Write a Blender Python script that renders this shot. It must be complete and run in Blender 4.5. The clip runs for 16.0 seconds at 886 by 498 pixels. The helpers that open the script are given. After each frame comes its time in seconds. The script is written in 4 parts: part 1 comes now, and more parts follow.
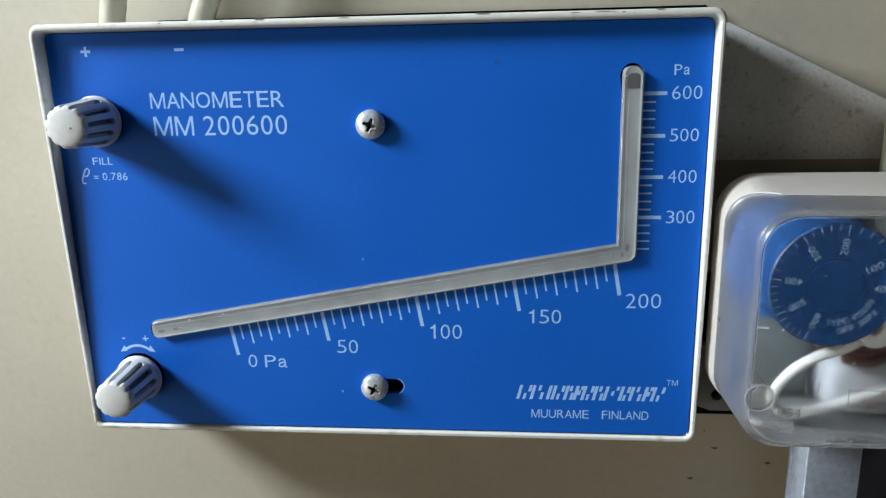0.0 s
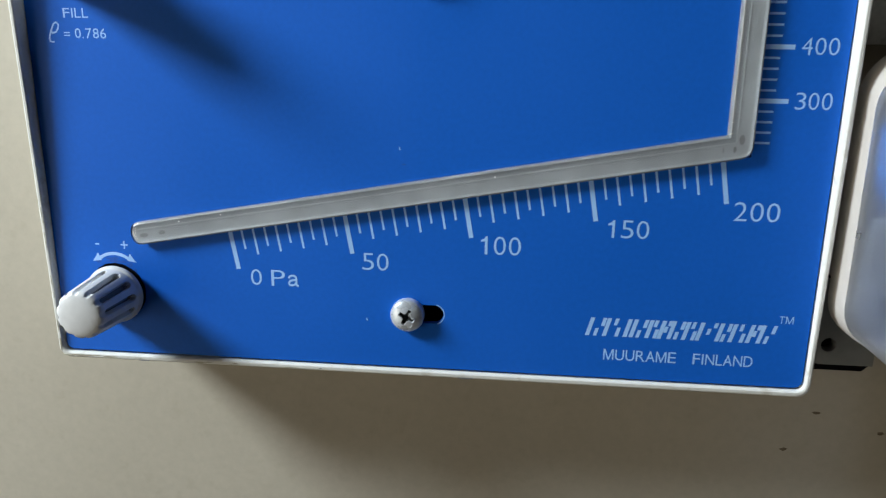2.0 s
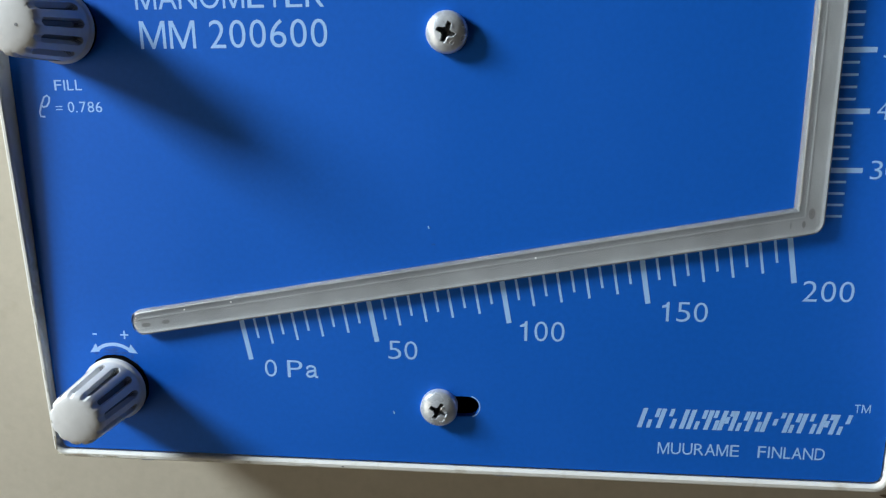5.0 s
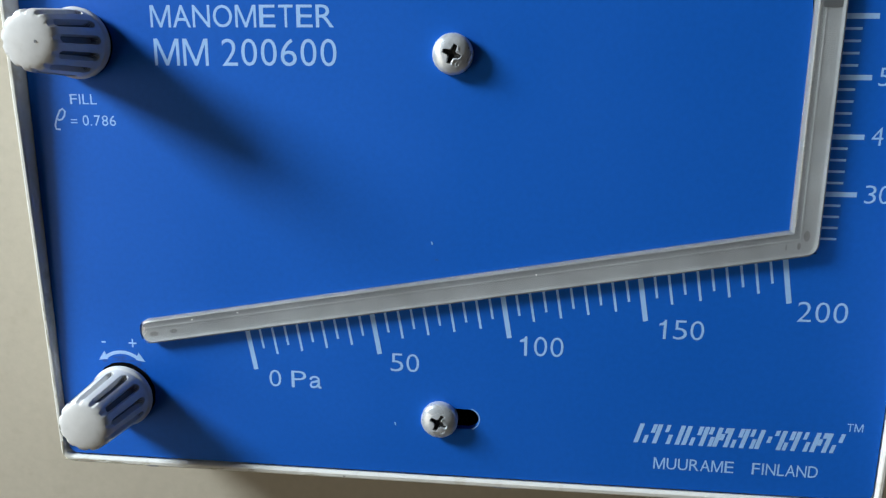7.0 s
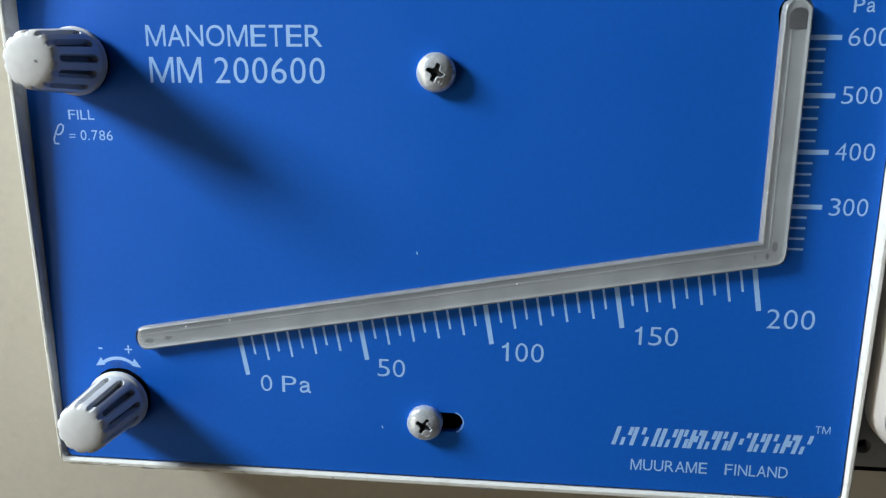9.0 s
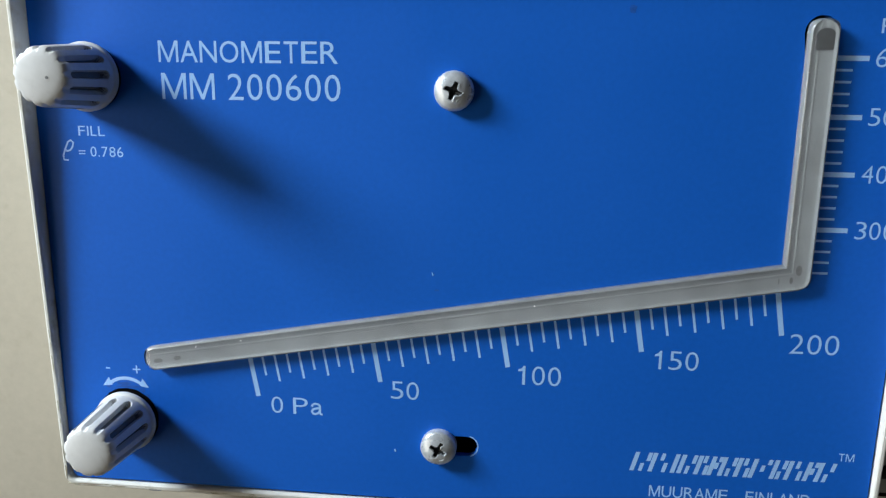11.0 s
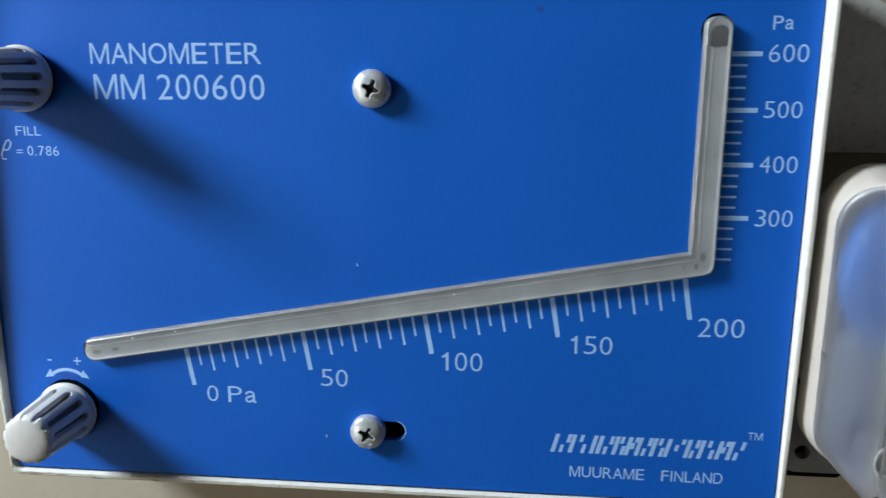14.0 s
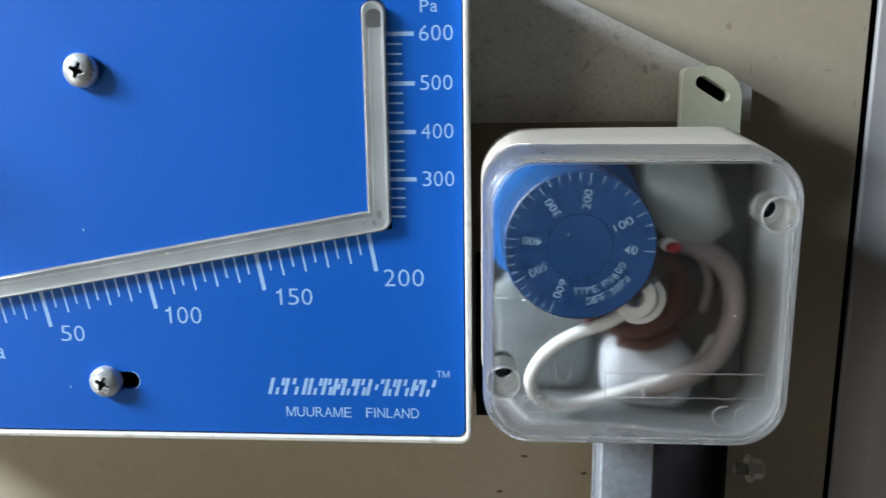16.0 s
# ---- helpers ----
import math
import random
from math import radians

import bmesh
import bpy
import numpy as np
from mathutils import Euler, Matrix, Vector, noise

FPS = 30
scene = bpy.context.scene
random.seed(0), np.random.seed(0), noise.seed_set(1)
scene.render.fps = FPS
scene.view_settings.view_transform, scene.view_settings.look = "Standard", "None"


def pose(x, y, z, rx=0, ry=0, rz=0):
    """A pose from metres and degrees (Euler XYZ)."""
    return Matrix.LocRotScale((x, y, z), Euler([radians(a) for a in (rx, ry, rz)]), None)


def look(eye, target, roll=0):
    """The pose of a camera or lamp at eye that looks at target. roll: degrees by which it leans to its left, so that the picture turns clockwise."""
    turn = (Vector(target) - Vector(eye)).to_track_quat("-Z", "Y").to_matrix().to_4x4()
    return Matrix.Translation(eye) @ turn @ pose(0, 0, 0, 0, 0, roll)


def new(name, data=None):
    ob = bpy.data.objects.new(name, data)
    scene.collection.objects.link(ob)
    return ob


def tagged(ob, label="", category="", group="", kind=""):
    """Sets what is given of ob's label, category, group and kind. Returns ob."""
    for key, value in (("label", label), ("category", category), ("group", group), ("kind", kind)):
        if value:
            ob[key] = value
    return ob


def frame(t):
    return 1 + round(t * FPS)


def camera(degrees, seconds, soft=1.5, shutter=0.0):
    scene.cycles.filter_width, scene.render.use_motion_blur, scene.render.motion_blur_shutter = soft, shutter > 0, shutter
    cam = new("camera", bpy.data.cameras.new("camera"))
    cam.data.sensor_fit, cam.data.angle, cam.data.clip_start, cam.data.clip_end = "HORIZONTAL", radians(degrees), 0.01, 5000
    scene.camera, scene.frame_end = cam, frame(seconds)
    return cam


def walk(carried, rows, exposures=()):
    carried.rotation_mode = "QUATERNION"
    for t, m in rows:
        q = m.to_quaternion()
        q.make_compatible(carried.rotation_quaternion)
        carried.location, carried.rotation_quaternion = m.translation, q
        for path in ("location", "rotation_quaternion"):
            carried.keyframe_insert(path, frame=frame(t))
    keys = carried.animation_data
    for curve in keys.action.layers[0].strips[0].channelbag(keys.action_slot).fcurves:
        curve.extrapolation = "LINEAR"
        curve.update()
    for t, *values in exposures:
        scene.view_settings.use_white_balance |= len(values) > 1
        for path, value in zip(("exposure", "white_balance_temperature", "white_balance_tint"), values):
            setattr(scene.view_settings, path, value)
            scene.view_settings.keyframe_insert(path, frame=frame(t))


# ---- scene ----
cam = camera(60.00, 16.0, soft=1.25, shutter=0.4)
# seconds, eye x, y, z in metres, then yaw, pitch and roll in degrees
PATH = [
    (0, 0.03943, -0.21054, 1.56292, 5.446, -14.788, -1.275),
    (0.5, 0.03676, -0.21350, 1.56210, 5.597, -14.857, -1.354),
    (1, 0.03360, -0.21086, 1.55960, 5.882, -14.844, -1.289),
    (1.2, 0.03199, -0.20365, 1.55184, 6.112, -14.752, -1.377),
    (1.4, 0.02902, -0.19136, 1.53952, 6.297, -14.761, -0.001),
    (1.5, 0.02796, -0.18408, 1.53684, 6.153, -15.202, 0.580),
    (2, 0.02453, -0.17256, 1.52815, 6.054, -15.287, 0.637),
    (2.5, 0.01857, -0.16412, 1.52695, 5.967, -15.516, 0.614),
    (3, 0.01722, -0.15755, 1.52888, 5.904, -15.208, -0.163),
    (3.5, 0.01681, -0.15267, 1.53079, 6.036, -15.176, -0.799),
    (4, 0.01421, -0.15398, 1.53787, 5.946, -14.840, -0.887),
    (6.5, 0.01651, -0.15184, 1.53653, 6.168, -13.031, 0.252),
    (7, 0.01541, -0.15642, 1.53962, 6.212, -13.171, 0.323),
    (7.5, 0.01829, -0.15876, 1.53981, 5.880, -13.017, 0.379),
    (8, 0.01773, -0.16095, 1.54202, 5.946, -13.198, 0.332),
    (8.5, 0.01769, -0.16301, 1.54292, 5.897, -13.064, 0.342),
    (9, 0.01851, -0.16219, 1.54260, 5.895, -12.954, 0.356),
    (11.5, 0.01437, -0.15825, 1.54548, 5.974, -12.457, 0.750),
    (12, 0.01456, -0.15809, 1.54570, 6.011, -12.459, 0.732),
    (12.5, 0.01463, -0.15869, 1.54586, 5.834, -12.306, 0.779),
    (13, 0.01624, -0.16075, 1.54682, 5.780, -12.264, 0.734),
    (13.5, 0.02171, -0.16234, 1.54529, 5.802, -12.164, 0.666),
    (14, 0.03137, -0.16436, 1.54385, 5.578, -12.218, 0.164),
    (14.5, 0.04692, -0.16687, 1.54301, 4.873, -11.783, -0.021),
    (15, 0.06551, -0.17277, 1.54136, 4.523, -11.860, -0.071),
    (15.5, 0.08436, -0.17963, 1.53951, 4.493, -11.794, -0.534),
    (16, 0.09833, -0.18163, 1.53797, 3.951, -12.020, -0.746),
]


def eye_pose(x, y, z, yaw, pitch, roll):
    m = pose(0, 0, 0, 0, 0, yaw) @ pose(0, 0, 0, 90 + pitch, 0, 0) @ pose(0, 0, 0, 0, 0, roll)
    return Matrix.Translation((x, y, z)) @ m


walk(cam, [(row[0], eye_pose(*row[1:])) for row in PATH], exposures=[(0, 0.0), (1.5, -0.08), (3.0, -0.10), (12.5, -0.14), (13.5, -0.16), (14.5, 0.02), (15.2, 0.2), (16.0, 0.40)])
# ---- light: a small lamp up to the left, close to the wall, an added fill, and what the room's walls give back ----
world = bpy.data.worlds.new("world")
scene.world = world
world.use_nodes = True
sky = world.node_tree.nodes.new("ShaderNodeTexSky")
sky.sky_type, sky.sun_disc = "NISHITA", False
sky.sun_elevation, sky.sun_rotation = radians(35), radians(250)
world.node_tree.links.new(sky.outputs[0], world.node_tree.nodes["Background"].inputs[0])
world.node_tree.nodes["Background"].inputs[1].default_value = 0.10

LAMP = Vector((-0.575, -0.206, 1.862))
lamp = bpy.data.lights.new("work_light", "AREA")
lamp.shape, lamp.size, lamp.size_y, lamp.energy = "RECTANGLE", 0.17, 0.17, 9.6
lamp.color = (0.90, 1.0, 1.05)
lamp_ob = new("work_light", lamp)
lamp_ob.matrix_world = look(LAMP, (0.0, 0.0, 1.50))
# Soft warm fill added on the left; no window is known there.
room = bpy.data.lights.new("side_fill", "AREA")
room.shape, room.size, room.size_y, room.energy, room.color = "RECTANGLE", 0.9, 1.3, 9.0, (1.0, 0.90, 0.72)
room_ob = new("side_fill", room)
room_ob.matrix_world = look((-1.20, -1.10, 1.10), (0.0, -1.10, 1.10))

# ---- materials ----
def surface(name, colour, rough=0.5, metal=0.0, vary=0.08, scale=300.0, bump=0.02, blotch=40.0, coat=0.0,
            transmission=0.0, ior=1.45, spec=0.5, dirt=None, dirt_amount=0.0, sss=0.0):
    """A plain surface with variation at two scales: blotches and fine grain, both in colour and in relief."""
    m = bpy.data.materials.new(name)
    m.use_nodes = True
    nt = m.node_tree
    bsdf = nt.nodes["Principled BSDF"]
    coord = nt.nodes.new("ShaderNodeTexCoord")
    big = nt.nodes.new("ShaderNodeTexNoise")
    big.inputs["Scale"].default_value, big.inputs["Detail"].default_value = blotch, 4
    fine = nt.nodes.new("ShaderNodeTexNoise")
    fine.inputs["Scale"].default_value, fine.inputs["Detail"].default_value = scale, 3
    geo = nt.nodes.new("ShaderNodeNewGeometry")
    nt.links.new(geo.outputs["Position"], big.inputs["Vector"])
    nt.links.new(geo.outputs["Position"], fine.inputs["Vector"])
    add = nt.nodes.new("ShaderNodeMath")
    add.operation = "ADD"
    nt.links.new(big.outputs["Fac"], add.inputs[0])
    nt.links.new(fine.outputs["Fac"], add.inputs[1])
    span = nt.nodes.new("ShaderNodeMapRange")
    span.inputs["From Min"].default_value, span.inputs["From Max"].default_value = 0.6, 1.4
    span.inputs["To Min"].default_value, span.inputs["To Max"].default_value = 1 - vary, 1 + vary
    nt.links.new(add.outputs[0], span.inputs["Value"])
    mul = nt.nodes.new("ShaderNodeVectorMath")
    mul.operation = "SCALE"
    mul.inputs[0].default_value = colour[:3]
    nt.links.new(span.outputs[0], mul.inputs["Scale"])
    last = mul.outputs[0]
    if dirt:
        spots = nt.nodes.new("ShaderNodeTexNoise")
        spots.inputs["Scale"].default_value, spots.inputs["Detail"].default_value = scale * 0.45, 6
        nt.links.new(geo.outputs["Position"], spots.inputs["Vector"])
        ramp = nt.nodes.new("ShaderNodeMapRange")
        ramp.inputs["From Min"].default_value, ramp.inputs["From Max"].default_value = 0.58, 0.72
        ramp.inputs["To Max"].default_value = dirt_amount
        nt.links.new(spots.outputs["Fac"], ramp.inputs["Value"])
        mix = nt.nodes.new("ShaderNodeMix")
        mix.data_type = "RGBA"
        nt.links.new(ramp.outputs[0], mix.inputs["Factor"])
        nt.links.new(last, mix.inputs["A"])
        mix.inputs["B"].default_value = dirt
        last = mix.outputs["Result"]
    nt.links.new(last, bsdf.inputs["Base Color"])
    rr = nt.nodes.new("ShaderNodeMapRange")
    rr.inputs["From Min"].default_value, rr.inputs["From Max"].default_value = 0.3, 0.7
    rr.inputs["To Min"].default_value, rr.inputs["To Max"].default_value = rough * 0.85, min(1.0, rough * 1.15)
    nt.links.new(big.outputs["Fac"], rr.inputs["Value"])
    nt.links.new(rr.outputs[0], bsdf.inputs["Roughness"])
    bsdf.inputs["Metallic"].default_value = metal
    bsdf.inputs["IOR"].default_value = ior
    bsdf.inputs["Specular IOR Level"].default_value = spec
    bsdf.inputs["Coat Weight"].default_value = coat
    bsdf.inputs["Coat Roughness"].default_value = 0.08
    bsdf.inputs["Transmission Weight"].default_value = transmission
    if sss:
        bsdf.inputs["Subsurface Weight"].default_value = sss
        bsdf.inputs["Subsurface Radius"].default_value = (0.003, 0.003, 0.003)
    if bump:
        b = nt.nodes.new("ShaderNodeBump")
        b.inputs["Strength"].default_value, b.inputs["Distance"].default_value = bump, 0.0006
        nt.links.new(add.outputs[0], b.inputs["Height"])
        nt.links.new(b.outputs[0], bsdf.inputs["Normal"])
    return m


BLUE = surface("blue_panel", (0.007, 0.120, 0.59, 1), spec=0.24, rough=0.48, vary=0.07, scale=900, bump=0.02, blotch=26)
WHITE_CASE = surface("cream_white_plastic", (0.71, 0.71, 0.675, 1), sss=0.4, rough=0.4, vary=0.05, scale=500, bump=0.05,
                     dirt=(0.36, 0.31, 0.22, 1), dirt_amount=0.45)
INK = surface("pale_print", (0.35, 0.59, 0.98, 1), rough=0.5, vary=0.10, scale=2500, bump=0.02)
KNOB = surface("pale_grey_plastic", (0.62, 0.625, 0.63, 1), rough=0.38, vary=0.06, scale=600, bump=0.06, sss=0.15,
               dirt=(0.35, 0.34, 0.32, 1), dirt_amount=0.25)
# Stands for shade in the knob slots; also colours nicks, pit and shank.
GROOVE = surface("dark_grey_slot", (0.20, 0.205, 0.215, 1), rough=0.7, vary=0.1)
ACRYLIC = surface("clear_acrylic", (0.96, 0.97, 0.97, 1), rough=0.16, vary=0.02, scale=300, bump=0.0, transmission=1.0, ior=1.45)
CHANNEL = surface("pale_grey_core", (0.19, 0.20, 0.208, 1), rough=0.5, vary=0.16, scale=160, bump=0.03)
# Darker grey that puts the tube's dim refracted band into colour.
DIM_SIDE = surface("dim_band_grey", (0.145, 0.154, 0.163, 1), rough=0.45, vary=0.12, scale=220, bump=0.03)
DEPOSIT = surface("dim_deposit", (0.13, 0.132, 0.135, 1), rough=0.6, vary=0.3, scale=900)
CAP = surface("smoky_tube_end", (0.075, 0.078, 0.082, 1), rough=0.3, vary=0.2)
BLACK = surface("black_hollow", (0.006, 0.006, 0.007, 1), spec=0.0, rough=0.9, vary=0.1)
STEEL = surface("zinc_screw", (0.62, 0.66, 0.71, 1), rough=0.30, metal=0.45, vary=0.22, scale=900, bump=0.14, blotch=350)
RECESS = surface("dark_screw_recess", (0.05, 0.055, 0.06, 1), rough=0.5, metal=0.5, vary=0.2, scale=900, bump=0.1)
WALL = surface("beige_painted_metal", (0.45, 0.41, 0.335, 1), rough=0.5, vary=0.06, scale=480, bump=0.11, blotch=26,
               dirt=(0.33, 0.285, 0.21, 1), dirt_amount=0.18)
STAIN = surface("brown_stain", (0.355, 0.318, 0.252, 1), rough=0.8, vary=0.15, scale=900)
GRIME = surface("olive_grime", (0.40, 0.385, 0.30, 1), rough=0.8, vary=0.25, scale=1200)
CHIP = surface("dark_paint_chip", (0.15, 0.12, 0.08, 1), rough=0.85, vary=0.2, scale=1500)
PLATE = surface("grey_zinc_plate", (0.74, 0.73, 0.72, 1), rough=0.42, metal=0.1, vary=0.16, scale=900, bump=0.2, blotch=60,
                dirt=(0.16, 0.16, 0.155, 1), dirt_amount=0.4)
HOSE = surface("milky_hose", (0.45, 0.43, 0.35, 1), rough=0.3, vary=0.06, coat=0.3, sss=0.1)
SWITCH = surface("ivory_plastic", (0.50, 0.465, 0.435, 1), rough=0.42, vary=0.05, scale=500, bump=0.06)
LUG = surface("pale_green_ivory_plastic", (0.60, 0.63, 0.52, 1), rough=0.4, vary=0.06, scale=400, bump=0.06)
SHADED_LUG = surface("shade_dimmed_lug", (0.22, 0.22, 0.21, 1), rough=0.5, vary=0.12, scale=400, bump=0.06)
SMUDGE = surface("dull_blue_smudge", (0.006, 0.092, 0.46, 1), rough=0.6, vary=0.3, scale=900)
DUST = surface("pale_dust", (0.7, 0.7, 0.68, 1), rough=0.8)
DIAL = surface("deep_blue_dial", (0.0008, 0.028, 0.10, 1), rough=0.45, vary=0.05, scale=900, bump=0.0)
SKIRT = surface("bright_blue_skirt", (0.012, 0.10, 0.32, 1), rough=0.4, vary=0.05)
DIAL_INK = surface("dull_pale_print", (0.16, 0.24, 0.33, 1), rough=0.6, vary=0.12, scale=2500)
LID = surface("clear_frosted_lid", (0.96, 0.96, 0.97, 1), rough=0.185, vary=0.02, scale=260, bump=0.0, transmission=0.999, ior=1.36)
LID_RIM = surface("milky_clear_edge", (0.78, 0.79, 0.83, 1), rough=0.30, vary=0.03, transmission=0.975, ior=1.40)
WELL = surface("milky_screw_well", (0.66, 0.65, 0.62, 1), rough=0.25, vary=0.05, transmission=0.975, ior=1.40)
LID_MARK = surface("moulded_clear_mark", (0.86, 0.87, 0.90, 1), rough=0.2, vary=0.03, transmission=0.78, ior=1.40)
WIRE = surface("white_cable", (0.48, 0.49, 0.485, 1), rough=0.4, vary=0.05)
RED = surface("red_pointer", (0.22, 0.008, 0.012, 1), rough=0.4, vary=0.1)
COPPER = surface("red_brown_wire", (0.055, 0.017, 0.011, 1), rough=0.45, vary=0.15)
FLEX = surface("pinkish_grey_sheath", (0.17, 0.15, 0.15, 1), rough=0.5, vary=0.1)
TEAL = surface("grey_green_moulding", (0.10, 0.115, 0.12, 1), rough=0.5, vary=0.15)
INNER = surface("shade_grey_inside", (0.11, 0.112, 0.114, 1), rough=0.5, vary=0.08)
DARK = surface("dark_depth_and_seam", (0.03, 0.032, 0.034, 1), rough=0.6, vary=0.15)
TERMINAL = surface("pale_terminal_block", (0.27, 0.285, 0.305, 1), rough=0.55, vary=0.05)
GALV = surface("galvanised_strut", (0.42, 0.47, 0.56, 1), rough=0.36, metal=0.5, vary=0.3, scale=500, bump=0.15, blotch=70)
RUBBER = surface("black_rubber", (0.006, 0.006, 0.007, 1), spec=0.0, rough=0.9, vary=0.15)
SHEATH = surface("violet_black_sheath", (0.004, 0.0037, 0.0045, 1), spec=0.05, rough=0.7, vary=0.25, scale=300, bump=0.2)
SHADE = surface("dark_brown_depth", (0.03, 0.026, 0.024, 1), rough=0.6, vary=0.15)
PALE = surface("pale_green_moulding", (0.24, 0.26, 0.25, 1), rough=0.6, vary=0.1)
PURPLE = surface("dark_violet_tape", (0.02, 0.013, 0.032, 1), spec=0.1, rough=0.7, vary=0.15)
BRASS = surface("dull_nickel_bolt", (0.85, 0.84, 0.80, 1), rough=0.35, metal=0.15, vary=0.15)
PANEL = surface("grey_lacquered_metal", (0.36, 0.36, 0.39, 1), rough=0.38, metal=0.1, vary=0.06, scale=500, bump=0.06)
PLASTER = surface("grey_plaster", (0.10, 0.10, 0.096, 1), rough=0.85, vary=0.05, scale=60, bump=0.1, blotch=4)
CONCRETE = surface("grey_concrete", (0.34, 0.33, 0.31, 1), rough=0.85, vary=0.10, scale=60, bump=0.1, blotch=4)

# ---- building helpers (lengths below in millimetres unless said otherwise) ----
MM = 0.001


def thing(name, place, label, category, group="", kind=""):
    """An empty at the base of a thing, in millimetres."""
    ob = new(name)
    ob.empty_display_size = 0.01
    ob.location = Vector(place) * MM
    return tagged(ob, label, category, group, kind)


def part(name, bm, material, parent=None, label="", smooth=True):
    """Link a bmesh, built in millimetres of the world, as one mesh under a thing or a part."""
    mesh = bpy.data.meshes.new(name)
    bmesh.ops.recalc_face_normals(bm, faces=bm.faces)
    bmesh.ops.scale(bm, vec=(MM, MM, MM), verts=bm.verts)
    off = Vector((0, 0, 0))
    up = parent
    while up is not None:
        off += up.location
        up = up.parent
    centre = sum((v.co for v in bm.verts), Vector()) / max(1, len(bm.verts))
    bmesh.ops.translate(bm, vec=-centre, verts=bm.verts)
    for f in bm.faces:
        f.smooth = smooth
    bm.to_mesh(mesh)
    bm.free()
    if smooth:
        mesh.set_sharp_from_angle(angle=radians(38))
    for mat in material if isinstance(material, (list, tuple)) else [material]:
        mesh.materials.append(mat)
    ob = new(name, mesh)
    ob.location = centre - off
    if parent is not None:
        ob.parent = parent
    if label:
        ob["label"] = label
    return ob


def rounded(x0, x1, z0, z1, r, n=7):
    """Corners of a rounded rectangle in the x-z plane."""
    rs = r if isinstance(r, (list, tuple)) else [r] * 4
    out = []
    for (cx, cz, a0), q in zip(((x1, z1, 0), (x0, z1, 90), (x0, z0, 180), (x1, z0, 270)), rs):
        sx, sz = (-1 if cx == x1 else 1), (-1 if cz == z1 else 1)
        for k in range(n + 1):
            a = radians(a0 + 90 * k / n)
            out.append((cx + sx * q + q * math.cos(a), cz + sz * q + q * math.sin(a)))
    return out


def loops(bm, rings, close=True):
    """Skin rings of equal length, given as lists of 3D points; cap both ends when close."""
    rows = [[bm.verts.new(p) for p in ring] for ring in rings]
    for a, b in zip(rows, rows[1:]):
        n = len(a)
        for i in range(n):
            bm.faces.new((a[i], a[(i + 1) % n], b[(i + 1) % n], b[i]))
    if close:
        bm.faces.new(rows[0])
        bm.faces.new(rows[-1])
    return rows


def prism(outline, y0, y1, bevel=0.0, bm=None):
    """A slab of an x-z outline between y0 (front) and y1 (back), its front edge rounded by bevel."""
    bm = bm or bmesh.new()
    cx = sum(p[0] for p in outline) / len(outline)
    cz = sum(p[1] for p in outline) / len(outline)
    w = max(p[0] for p in outline) - min(p[0] for p in outline)
    h = max(p[1] for p in outline) - min(p[1] for p in outline)

    def ring(inset, y):
        kx, kz = 1 - 2 * inset / max(w, 1e-6), 1 - 2 * inset / max(h, 1e-6)
        return [(cx + (x - cx) * kx, y, cz + (z - cz) * kz) for x, z in outline]

    if bevel:
        rings = [ring(bevel * (1 - math.sin(a)), y0 + bevel * (1 - math.cos(a))) for a in (0, 0.52, 1.05, 1.57)]
        loops(bm, rings + [ring(0, y1)])
    else:
        loops(bm, [ring(0, y0), ring(0, y1)])
    return bm


def box(x0, x1, y0, y1, z0, z1, bevel=0.0, bm=None):
    bm = bm or bmesh.new()
    made = bmesh.ops.create_cube(bm, size=1.0, matrix=Matrix.Translation(((x0 + x1) / 2, (y0 + y1) / 2, (z0 + z1) / 2))
                                 @ Matrix.Diagonal((x1 - x0, y1 - y0, z1 - z0, 1)))
    if bevel:
        edges = list({e for v in made["verts"] for e in v.link_edges})
        bmesh.ops.bevel(bm, geom=edges, offset=bevel, segments=3, profile=0.5, affect="EDGES")
    return bm


def lathe(x, z, profile, n=48, bm=None, shape=None):
    """Turn (radius, y) rows about an axis along y through (x, z). shape(angle, radius, y) may change the radius."""
    bm = bm or bmesh.new()
    rings = []
    for r, y in profile:
        ring = []
        for k in range(n):
            a = 2 * math.pi * k / n
            q = shape(a, r, y) if shape else r
            ring.append((x + q * math.cos(a), y, z + q * math.sin(a)))
        rings.append(ring)
    loops(bm, rings)
    return bm


def tube(points, radius, n=16, bm=None, steps=8):
    """A round tube along a smooth curve through the points; radius may be a list."""
    bm = bm or bmesh.new()
    pts = [Vector(p) for p in points]
    ext = [2 * pts[0] - pts[1]] + pts + [2 * pts[-1] - pts[-2]]
    path = []
    for a, b, c, d in zip(ext, ext[1:], ext[2:], ext[3:]):
        for k in range(steps):
            t = k / steps
            path.append(0.5 * ((2 * b) + (c - a) * t + (2 * a - 5 * b + 4 * c - d) * t * t + (3 * b - a - 3 * c + d) * t ** 3))
    path.append(pts[-1])
    side = None
    rings = []
    for i, p in enumerate(path):
        way = (path[min(i + 1, len(path) - 1)] - path[max(i - 1, 0)]).normalized()
        if side is None:
            side = way.cross(Vector((0.13, 0.9, 0.21))).normalized()
        side = (side - way * side.dot(way)).normalized()
        other = way.cross(side)
        r = radius if not isinstance(radius, (list, tuple)) else float(np.interp(i / (len(path) - 1), np.linspace(0, 1, len(radius)), radius))
        rings.append([p + (side * math.cos(2 * math.pi * k / n) + other * math.sin(2 * math.pi * k / n)) * r for k in range(n)])
    loops(bm, rings)
    return bm


